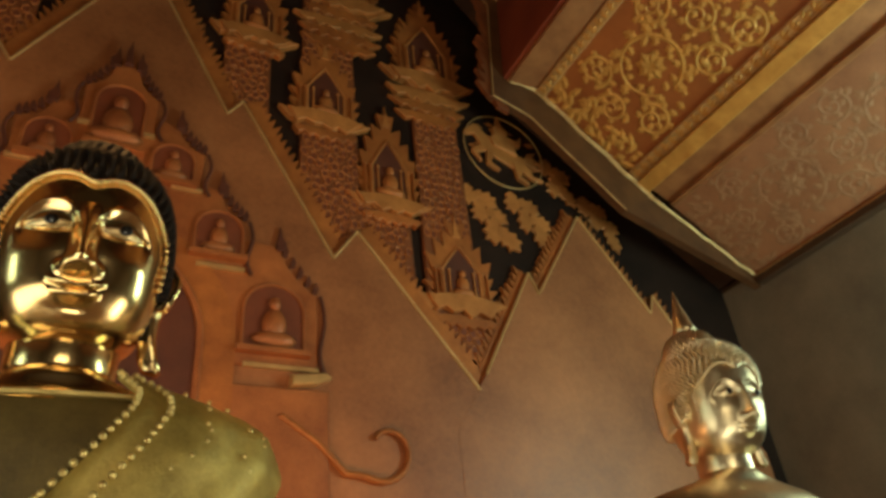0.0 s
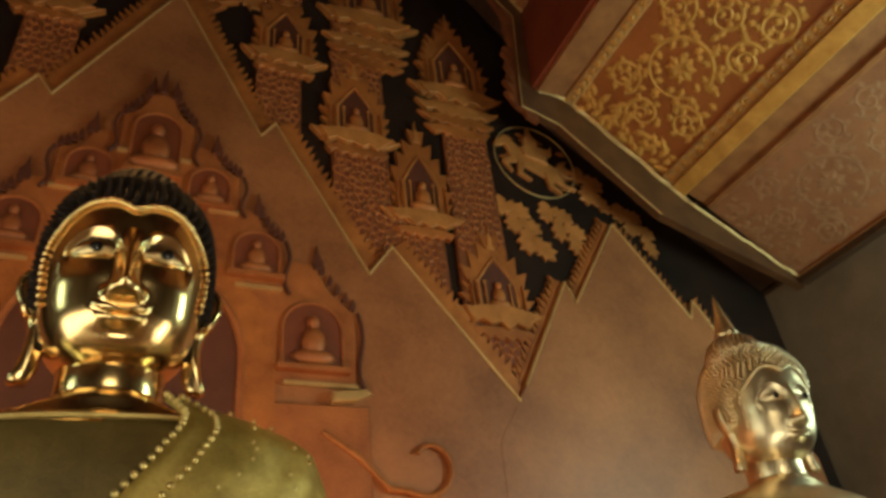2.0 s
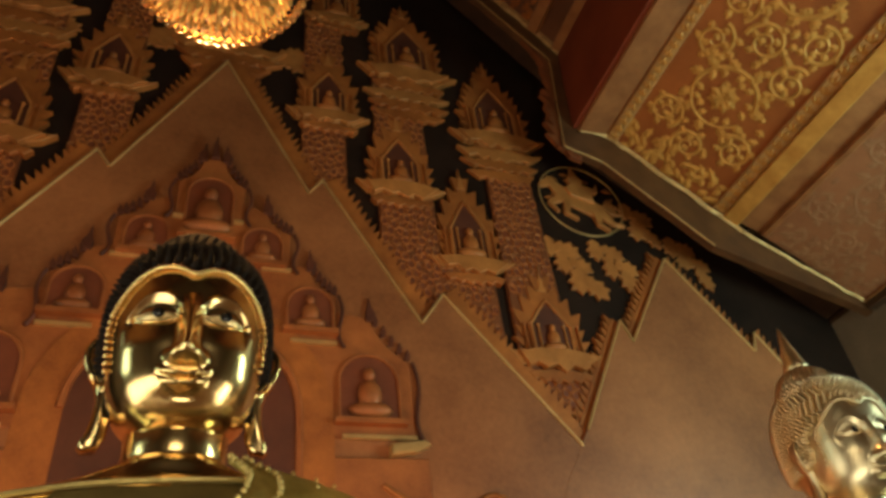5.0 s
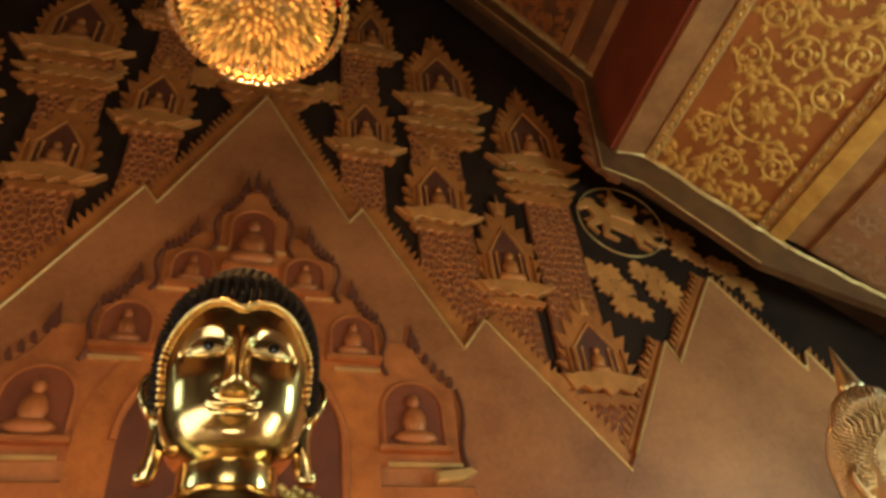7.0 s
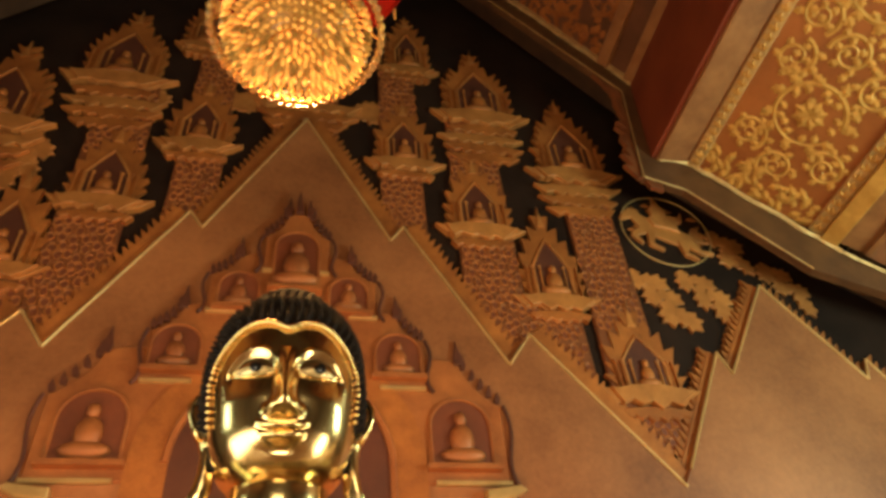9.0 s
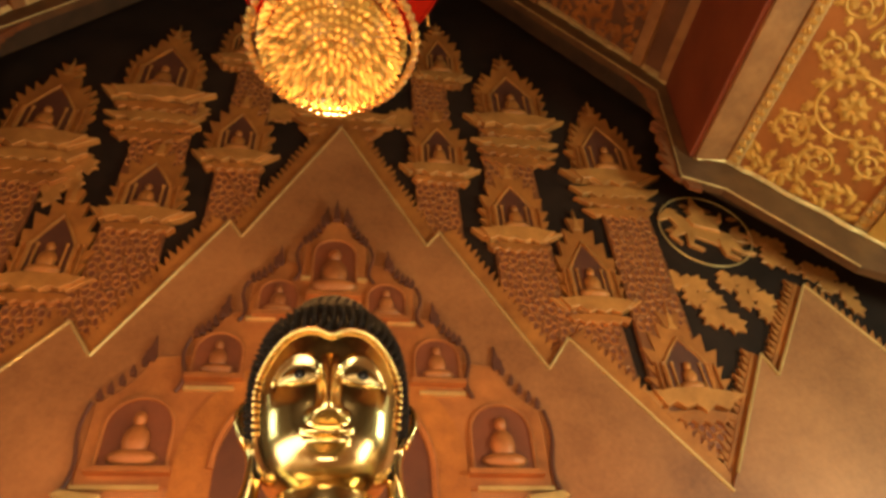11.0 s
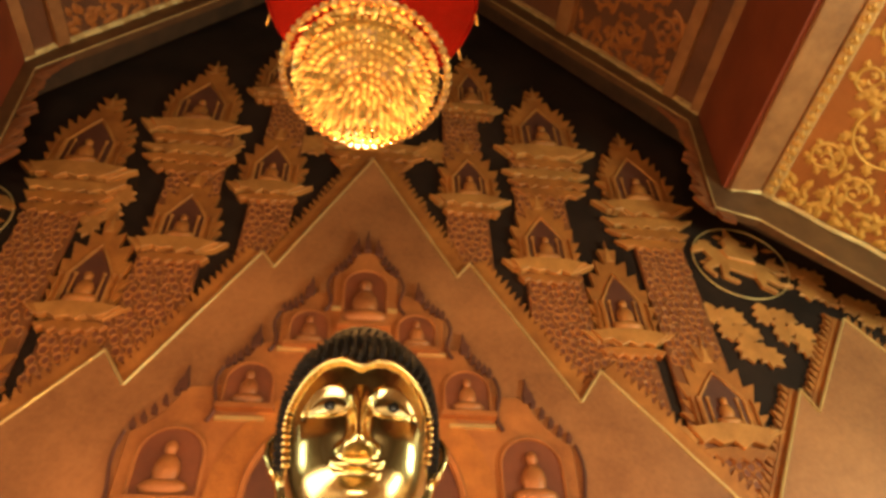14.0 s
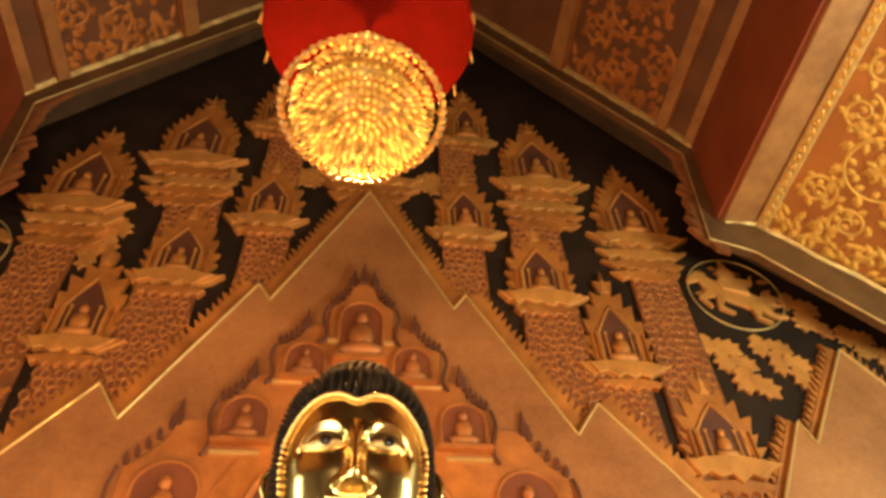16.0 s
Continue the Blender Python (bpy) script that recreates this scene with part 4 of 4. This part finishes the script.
def statue(name, m, label, hair_mat, finial):
    """A seated statue in one mesh: facing -y, its head's middle at the origin's x, 0 deep, unit metres."""
    bm = bmesh.new()
    GO, HA, ED, EW = 0, 1, 2, 4
    # head: rings from chin to crown, a superellipse with the features raised on its front
    zs = [-0.583 + 0.698 * k / 150 for k in range(151)] + [0.115 + 0.385 * k / 36 for k in range(1, 36)]
    zs = [min(z, 0.487) for z in zs if z > -0.578]
    angles = [math.pi * k / 30 for k in range(30)]
    for k in range(140):
        t = -1 + 2 * k / 140
        u = 0.55 * t + 0.45 * math.sin(math.pi * t / 2)
        angles.append(2 * math.pi - math.acos(math.copysign(abs(u) ** (1 / 0.78), u)))
    na = len(angles)

    def features(x, z):
        """How far the face stands proud of the plain head at a point of its front."""
        ax = abs(x)
        # brow arcs spring from the nose's root and sweep down outside the eyes; the face falls back below them
        arc = 0.012 - 0.105 * abs((ax - 0.150) / 0.128) ** 2.3
        side = max(0.0, min(1.0, (ax - 0.028) / 0.03)) * max(0.0, min(1.0, (0.29 - ax) / 0.04))
        t = max(0.0, min(1.0, (arc - z + 0.008) / 0.062))
        w = max(0.0, min(1.0, (z + 0.26) / 0.16))
        out = (0.007 * math.exp(-(((z - arc) / 0.012) ** 2)) - 0.032 * t * t * (3 - 2 * t) * w * w * (3 - 2 * w)) * side
        # eyelids: a full almond
        e = ((ax - 0.152) / 0.098) ** 2 + ((z + 0.104) / (0.030 if z > -0.104 else 0.026)) ** 2
        out += 0.034 * max(0.0, 1 - e) ** 0.8
        # nose: narrow bridge, round tip, full wings
        amp = between(z, (-0.362, -0.345, -0.325, -0.300, -0.240, -0.160, -0.085, 0.02), (0.0, 0.036, 0.086, 0.108, 0.078, 0.050, 0.032, 0.0))
        wid = between(z, (-0.345, -0.300, -0.235, -0.13, -0.04), (0.046, 0.043, 0.031, 0.027, 0.034))
        out += amp * math.exp(-((ax / wid) ** 2.2))
        out += 0.050 * math.exp(-((((ax - 0.058) / 0.031) ** 2 + ((z + 0.318) / 0.029) ** 2) ** 1.3))
        # lips with lifted corners, chin and the hollow between
        line = -0.414 + 0.026 * (x / 0.11) ** 2
        mask = max(0.0, 1 - (x / 0.125) ** 2) ** 0.9
        low = max(0.0, 1 - (x / 0.108) ** 2) ** 0.9
        dip = 1 - 0.22 * math.exp(-((x / 0.016) ** 2))
        out += 0.040 * dip * mask * math.exp(-(((z - line - 0.017) / 0.014) ** 2)) + 0.038 * low * math.exp(-(((z - line + 0.020) / 0.015) ** 2))
        out -= 0.016 * mask * math.exp(-(((z - line) / 0.0065) ** 2))
        out += 0.018 * bump(x, z, 0, -0.400, 0.15, 0.06)
        out += 0.024 * bump(x, z, 0, -0.525, 0.11, 0.038) - 0.012 * bump(x, z, 0, -0.468, 0.07, 0.014)
        return out

    def head_point(a, v):
        # v from 0 (under the chin) to 1 (crown)
        z = -0.585 + 1.085 * v
        up = max(0.0, 1 - abs((v - 0.52) / (0.52 if v < 0.52 else 0.48)) ** (5.0 if v < 0.52 else 2.3)) ** (1 / 2.2)
        jaw = 0.90 + 0.10 * min(1.0, v / 0.42)
        wx = 0.378 * up * jaw
        wy = 0.43 * up * (0.80 + 0.20 * min(1, v / 0.40))
        cx, sy = math.cos(a), math.sin(a)
        e = 0.78 if sy < 0 else 0.86
        x = wx * math.copysign(abs(cx) ** e, cx)
        y = wy * math.copysign(abs(sy) ** e, sy)
        if y < 0:
            y -= features(x, z) * min(1.0, (-y / 0.43) ** 1.5 * 1.6)
        return Vector((x, y, z))

    rows = [[bm.verts.new(head_point(a, (z + 0.585) / 1.085)) for a in angles] for z in zs]

    def hairline(x):
        return 0.168 - 0.040 * math.exp(-((x / 0.05) ** 2)) - 4.2 * max(0.0, abs(x) - 0.13) ** 2

    for i in range(len(rows) - 1):
        for k in range(na):
            q = (rows[i][k], rows[i][(k + 1) % na], rows[i + 1][(k + 1) % na], rows[i + 1][k])
            f = bm.faces.new(q)
            c = f.calc_center_median()
            eye = ((abs(c.x) - 0.152) / 0.092) ** 2 + ((c.z + 0.104) / 0.025) ** 2 < 1 and c.y < -0.2
            f.material_index = EW if eye else HA if (c.y > -0.05 and c.z > -0.45) or (c.y > -0.17 and c.z > -0.27) or c.z > hairline(c.x) else GO
    bm.faces.new(rows[0][::-1])
    bm.faces.new(rows[-1]).material_index = HA
    # curls: small cones all over the hair
    rng = random.Random(3)
    for j in range(24):
        v = 0.30 + 0.645 * j / 23
        # even steps along the ring
        ring = [head_point(2 * math.pi * k / 240, v) for k in range(241)]
        run = [0.0]
        for p, q in zip(ring, ring[1:]):
            run.append(run[-1] + (q - p).length)
        n = max(5, int(run[-1] / 0.046))
        for k in range(n):
            a = 2 * math.pi * float(np.interp(run[-1] * (k + 0.5 * (j % 2)) / n, run, range(241))) / 240
            p = head_point(a, v)
            if not ((p.y > -0.03 and p.z > -0.42) or (p.y > -0.14 and p.z > -0.25) or p.z > hairline(p.x) + 0.03):
                continue
            q = head_point(a + 0.02, v) - p
            w = head_point(a, min(1, v + 0.01)) - p
            nn = q.cross(w).normalized()
            nn = nn if nn.dot(p) > 0 else -nn
            t = q.normalized()
            u = nn.cross(t)
            r, h = (0.022, 0.072) if finial else (0.021, 0.052)
            base = [bm.verts.new(p + (t * math.cos(b) + u * math.sin(b)) * r) for b in (2 * math.pi * i / 6 for i in range(6))]
            mid = [bm.verts.new(p + (t * math.cos(b) + u * math.sin(b)) * r * 0.6 + nn * h * 0.6) for b in (2 * math.pi * i / 6 for i in range(6))]
            tip = bm.verts.new(p + nn * h)
            for i in range(6):
                f1 = bm.faces.new((base[i], base[(i + 1) % 6], mid[(i + 1) % 6], mid[i]))
                f2 = bm.faces.new((mid[i], mid[(i + 1) % 6], tip))
                f1.material_index = f2.material_index = HA
    # beaded hairline band
    pts = [(-0.344 + 0.688 * k / 80, hairline(-0.344 + 0.688 * k / 80)) for k in range(81)]
    side = [(0.338, -0.29), (0.344, -0.22), (0.350, -0.15), (0.353, -0.08)]
    pts = [(-x, z) for x, z in side] + pts + side[::-1]

    def on_head(x, z):
        v = (z + 0.585) / 1.085
        lo, hi = math.pi, 2 * math.pi
        for _ in range(18):
            mid = (lo + hi) / 2
            lo, hi = (mid, hi) if head_point(mid, v).x < x else (lo, mid)
        return head_point((lo + hi) / 2, v)

    band = []
    for (ax, az), (bx, bz) in zip(pts, pts[1:]):
        n = max(1, round(math.dist((ax, az), (bx, bz)) / 0.029))
        for k in range(n):
            p = on_head(ax + (bx - ax) * k / n, az + (bz - az) * k / n)
            band.append(p + p.normalized() * 0.014)
    for p in band:
        add_ball(bm, p, 0.0155, 6, 4, mi=GO)
    for s in (-1, 1):
        # dark round of the eye, and the raised edges of the lids
        ctr = on_head(s * 0.152, -0.100)
        add_ball(bm, ctr + Vector((0.008, -0.004, 0.002)), 0.031, 14, 10, (0.95, 0.42, 0.95), ED)
        for h, r in ((0.032, 0.0065), (-0.027, 0.0045)):
            add_tube(bm, [on_head(s * (0.152 + 0.106 * c), -0.104 + h * (1 - c * c)) + Vector((0, -0.004, 0)) for c in (-1, -0.8, -0.55, -0.3, 0, 0.3, 0.55, 0.8, 1)], r, 6, 1, GO)
        # ear: a leaning shell above, a long lobe that swings out at its foot
        prof = [(-0.040, -0.050), (0.020, -0.045), (0.066, -0.058), (0.092, -0.105), (0.088, -0.165), (0.060, -0.235), (0.026, -0.285), (0.012, -0.350), (0.014, -0.430), (0.030, -0.520), (0.052, -0.590),
                (0.030, -0.612), (-0.030, -0.604), (-0.058, -0.540), (-0.064, -0.440), (-0.060, -0.320), (-0.050, -0.180)]
        rot = Matrix.Translation((s * 0.372, 0.0, 0.0)) @ Matrix.Rotation(s * radians(-12), 4, "Z")
        add_plate(bm, [(s * a, b) for a, b in prof], -0.036, 0.040, 0.014, rot, GO)
        add_tube(bm, [rot @ Vector((s * a, -0.030, b)) for a, b in prof[1:7]], 0.019, 8, 0.7, GO)
        add_ball(bm, rot @ Vector((s * -0.008, -0.026, -0.290)), 0.034, 12, 8, (0.8, 0.6, 1.2), GO)
    # knob on the crown
    add_lathe(bm, [(0.25, 0.44), (0.24, 0.50), (0.20, 0.58), (0.12, 0.64), (0.03, 0.66)], 28, Matrix.Translation((0, 0.05, 0)), HA)
    for j in range(10):
        z = 0.455 + 0.0205 * j
        r = between(z, (0.44, 0.50, 0.58, 0.64, 0.66), (0.25, 0.24, 0.20, 0.12, 0.04))
        n = max(6, int(r * 130))
        for k in range(n):
            a = 2 * math.pi * (k + 0.5 * (j % 2)) / n
            add_ball(bm, (r * math.cos(a), 0.05 + r * math.sin(a), z), 0.027, 6, 4, (1, 1, 1.2), HA)
    if finial:
        add_lathe(bm, [(0.10, 0.66), (0.115, 0.70), (0.09, 0.76), (0.075, 0.84), (0.045, 0.95), (0.022, 1.06), (0.004, 1.14)], 14, Matrix.Translation((0, 0.05, 0)), GO)
    else:
        add_lathe(bm, [(0.05, 0.64), (0.06, 0.665), (0.03, 0.69), (0.004, 0.70)], 12, Matrix.Translation((0, 0.05, 0)), GO)
    # neck with three folds
    prof = [(0.262, -1.02), (0.258, -0.840), (0.250, -0.790), (0.236, -0.774), (0.246, -0.748), (0.244, -0.705), (0.226, -0.688), (0.238, -0.660), (0.236, -0.60), (0.242, -0.50), (0.2, -0.40)]
    add_lathe(bm, prof, 48, Matrix.Translation((0, 0.05, 0)), GO)
    # shoulders, trunk and crossed lap
    DR = 3
    trunk = []
    for z, wx, wy, yo in TRUNK:
        ring = []
        for k in range(48):
            a = 2 * math.pi * k / 48
            ring.append(bm.verts.new((wx * math.copysign(abs(math.cos(a)) ** 0.9, math.cos(a)), yo + wy * math.copysign(abs(math.sin(a)) ** 0.9, math.sin(a)), z)))
        trunk.append(ring)
    for a, b in zip(trunk, trunk[1:]):
        for k in range(48):
            f = bm.faces.new((a[k], a[(k + 1) % 48], b[(k + 1) % 48], b[k]))
            f.material_index = DR if not finial and f.calc_center_median().z < -0.82 - 0.09 * min(1.0, max(0.0, -f.calc_center_median().x / 0.5)) else GO
    for s in (-1, 1):
        add_tube(bm, [(s * 0.72, 0.10, -1.02), (s * 0.90, 0.08, -1.5), (s * 1.0, 0.0, -2.1), (s * 0.92, -0.3, -2.55), (s * 0.55, -0.62, -2.75)], 0.24, 16, 0.6, GO if finial else DR)
        add_tube(bm, [(s * 0.30, 0.20, -2.93), (s * 0.95, 0.02, -2.95), (s * 1.28, -0.32, -2.98), (s * 1.05, -0.66, -3.0), (s * 0.35, -0.80, -2.98), (s * -0.25, -0.74, -2.90)], 0.25, 18, 0.8, GO if finial else DR)
    add_ball(bm, (0, -0.2, -2.98), 0.9, 28, 12, (1.1, 0.7, 0.27), GO if finial else DR)
    add_ball(bm, (0, -0.62, -2.62), 0.26, 16, 10, (1.2, 0.7, 0.4), GO)
    for f in bm.faces:
        f.smooth = True
    ob = mesh_object(name, bm, [GOLD if not finial else HAZY_GOLD, hair_mat, EYE_DARK, UNDER_ROBE, EYE_SHINE if not finial else HAZY_GOLD])
    ob.matrix_world = m
    return tagged(ob, label, "statue")


HEAD = Vector((0.0, 5.08, 3.66))
statue("golden_statue", Matrix.Translation(HEAD), "large polished gold seated statue with dark curled hair", HAIR, False)
statue("small_golden_statue", Matrix.Translation((3.88, 4.92, 3.18)) @ Matrix.Rotation(radians(-6), 4, "Z") @ Matrix.Scale(0.74, 4), "smaller gold seated statue with pointed finial, haze in its colour", HAZY_GOLD, True)


def plinth(name, x, y, half, depth, z1, label):
    root = thing(name, (x, y, 0), label, "plinth")
    z = 0.0
    steps = ((1.0, 0.30), (0.92, 0.14), (0.84, 0.30), (0.92, 0.14), (1.0, 0.12))
    scale = z1 / sum(h for _, h in steps)
    for w, h in steps:
        bm = bmesh.new()
        add_box(bm, -half * w, half * w, -depth * w, depth * w, z, z + h * scale - 0.002)
        bmesh.ops.bevel(bm, geom=bm.edges[:], offset=0.02, segments=2, affect="EDGES")
        part("course", bm, RIM, root)
        z += h * scale


plinth("plinth", 0, 4.95, 1.85, 1.15, 0.44, "stepped gilt plinth under the large statue")
plinth("small_plinth", 3.88, 4.9, 1.35, 0.85, 0.80, "stepped gilt plinth under the smaller statue")

# brocade robe over one shoulder of the large statue: a shell that follows the trunk



def trunk_point(a, z, off):
    zs = [r[0] for r in TRUNK]
    wx, wy, yo = (float(np.interp(z, zs, [r[i] for r in TRUNK])) for i in (1, 2, 3))
    c, sn = math.cos(a), math.sin(a)
    return HEAD + Vector(((wx + off) * math.copysign(abs(c) ** 0.9, c), yo + (wy + off) * math.copysign(abs(sn) ** 0.9, sn), z + off * 0.8))


def robe_edge(t):
    return radians(-64 - 54 * t)


robe = thing("robe", (0, 0, 0), "gold brocade robe draped over one shoulder of the statue", "robe")
bm = bmesh.new()
rows = []
for i in range(40):
    t = i / 39
    z = -0.755 - 1.5 * t ** 1.25
    a0, a1 = robe_edge(t), radians(85)
    rows.append([bm.verts.new(trunk_point(a0 + (a1 - a0) * k / 36, z, 0.035 + 0.010 * math.sin(k * 1.1 + t * 9) * min(1, 3 * t))) for k in range(37)])
for a, b in zip(rows, rows[1:]):
    for k in range(36):
        bm.faces.new((a[k], a[k + 1], b[k + 1], b[k]))
ob = part("cloth", bm, ROBE, robe, smooth=True)
mod = ob.modifiers.new("thickness", "SOLIDIFY")
mod.thickness = 0.02
bead = bmesh.new()
add_ball(bead, (0, 0, 0), 0.017, 6, 4)
bead = piece_mesh("braid_bead", bead, BRAID, True)
for shift in (0.0, 0.16):
    pts = [trunk_point(robe_edge(i / 39) + shift, -0.755 - 1.5 * (i / 39) ** 1.25, 0.06) for i in range(40)]
    for a, b in zip(pts, pts[1:]):
        n = max(1, round((b - a).length / 0.034))
        for k in range(n):
            piece("braid_bead", bead, robe, Matrix.Translation(a.lerp(b, k / n)))
# sequins scattered on the cloth
rng = random.Random(23)
seq = bmesh.new()
add_ball(seq, (0, 0, 0), 0.011, 6, 4, (1, 0.5, 1))
seq = piece_mesh("sequin", seq, BRAID)
for k in range(45):
    t = rng.random()
    a0 = robe_edge(t) + 0.25
    piece("sequin", seq, robe, Matrix.Translation(trunk_point(a0 + (radians(10) - a0) * rng.random(), -0.80 - 1.45 * t ** 1.25, 0.062)))
# collar hem across the chest
bm = bmesh.new()
add_tube(bm, [trunk_point(radians(-175 + 115 * k / 24), -0.93 + 0.11 * (k / 24) ** 0.8, 0.014) for k in range(25)], 0.014, 6)
part("collar_hem", bm, BRAID, robe, "beaded gold collar hem")

# ---------------------------------------------------------------- chandelier and its canopy
AX, AY = -0.09, 4.26
chandelier = thing("chandelier", (AX, AY, 5.85), "lit round crystal chandelier with tiers of amber beads", "chandelier")


def bead_ring(name, r, z, size, count, mat, squash=1.0, parent=chandelier):
    bm = bmesh.new()
    add_ball(bm, (0, 0, 0), size, 8, 6, (1, 1, squash))
    me = piece_mesh(name, bm, mat, True)
    for k in range(count):
        a = 2 * math.pi * k / count
        piece(name, me, parent, Matrix.Translation((r * math.cos(a), r * math.sin(a), z)))


def hoop(r, z, thick=0.010):
    bm = bmesh.new()
    add_tube(bm, [(r * math.cos(a), r * math.sin(a), z) for a in (2 * math.pi * k / 48 for k in range(49))], thick, 6)
    part("hoop", bm, BRASS, chandelier, "brass hoop")


hoop(0.54, 0.03)
bead_ring("bead", 0.545, 0.0, 0.031, 54, CRYSTAL)
bead_ring("bead", 0.470, 0.015, 0.022, 64, GLOW_DROP)
hoop(0.45, 0.0)
# bowl of hanging drops, tier under tier; their own emission stands in for lamplight
bm = bmesh.new()
add_lathe(bm, [(0.002, 0.030), (0.012, 0.012), (0.0165, -0.012), (0.012, -0.036), (0.002, -0.056)], 6)
DROP_MESH = piece_mesh("crystal_drop", bm, GLOW_DROP)
for j in range(11):
    r = 0.445 - 0.0415 * j
    z = 0.01 - 0.30 * math.cos(min(1.0, r / 0.47) * math.pi / 2) ** 0.75
    if j in (0, 3, 7):
        hoop(r + 0.012, z + 0.035, 0.006)
    count = max(4, int(2 * math.pi * r / 0.044))
    for k in range(count):
        a = 2 * math.pi * (k + 0.5 * (j % 2)) / count
        lean = 0.75 * r / 0.45 + crng.uniform(-0.15, 0.15)
        piece("crystal_drop", DROP_MESH, chandelier, Matrix.Translation((r * math.cos(a), r * math.sin(a), z + crng.uniform(-0.008, 0.008))) @ Matrix.Rotation(a, 4, "Z") @ Matrix.Rotation(-lean, 4, "Y") @ Matrix.Rotation(crng.uniform(-0.3, 0.3), 4, "X"))
bm = bmesh.new()
add_lathe(bm, [(0.04, -0.235), (0.16, -0.21), (0.28, -0.14), (0.37, -0.04), (0.40, 0.03), (0.37, 0.06), (0.2, 0.07)], 40)
part("lit_core", bm, LAMP, chandelier, "glowing amber core", smooth=True)
for r, z, size, n in ((0.37, 0.30, 0.024, 40), (0.22, 0.66, 0.026, 26), (0.18, 0.78, 0.028, 22), (0.15, 0.86, 0.026, 18)):
    hoop(r, z + 0.03, 0.008)
    bead_ring("crown_bead", r, z, size, n, CRYSTAL)
bm = bmesh.new()
for k in range(12):
    a = 2 * math.pi * k / 12
    add_tube(bm, [(0.54 * math.cos(a), 0.54 * math.sin(a), 0.03), (0.37 * math.cos(a), 0.37 * math.sin(a), 0.33), (0.22 * math.cos(a), 0.22 * math.sin(a), 0.69), (0.03 * math.cos(a), 0.03 * math.sin(a), 0.95)], 0.008, 5)
part("arms", bm, BRASS, chandelier, "thin brass arms")
bm = bmesh.new()
add_lathe(bm, [(0.02, 0.60), (0.05, 0.66), (0.02, 0.75), (0.02, 1.21)], 12)
part("stem", bm, BRASS, chandelier)

canopy = thing("canopy", (AX, AY, 7.05), "round red cloth canopy over the chandelier with bead fringe", "canopy")
bm = bmesh.new()
add_lathe(bm, [(0.04, 0.02), (0.81, 0.0), (0.83, 0.02), (0.83, 0.30), (0.78, 0.36), (0.3, 0.75), (0.05, 0.9)], 56)
part("cloth_drum", bm, CANOPY, canopy, smooth=False)
bm = bmesh.new()
add_tube(bm, [(0.825 * math.cos(a), 0.825 * math.sin(a), 0.0) for a in (2 * math.pi * k / 64 for k in range(65))], 0.014, 6)
part("hem", bm, CANOPY, canopy, "rolled red hem")
bm = bmesh.new()
add_ball(bm, (0, 0, 0), 0.013, 6, 4)
FRINGE = piece_mesh("fringe_bead", bm, CRYSTAL, True)
for k in range(16):
    a = 2 * math.pi * k / 16 + 0.1
    for j in range(4):
        piece("fringe_bead", FRINGE, canopy, Matrix.Translation((0.835 * math.cos(a), 0.835 * math.sin(a), -0.03 - 0.045 * j)))
bm = bmesh.new()
add_tube(bm, [(0, 0, 0.85), (0, 0, 14.0)], 0.018, 8)
part("chain", bm, BRASS, canopy, "long hanging rod")
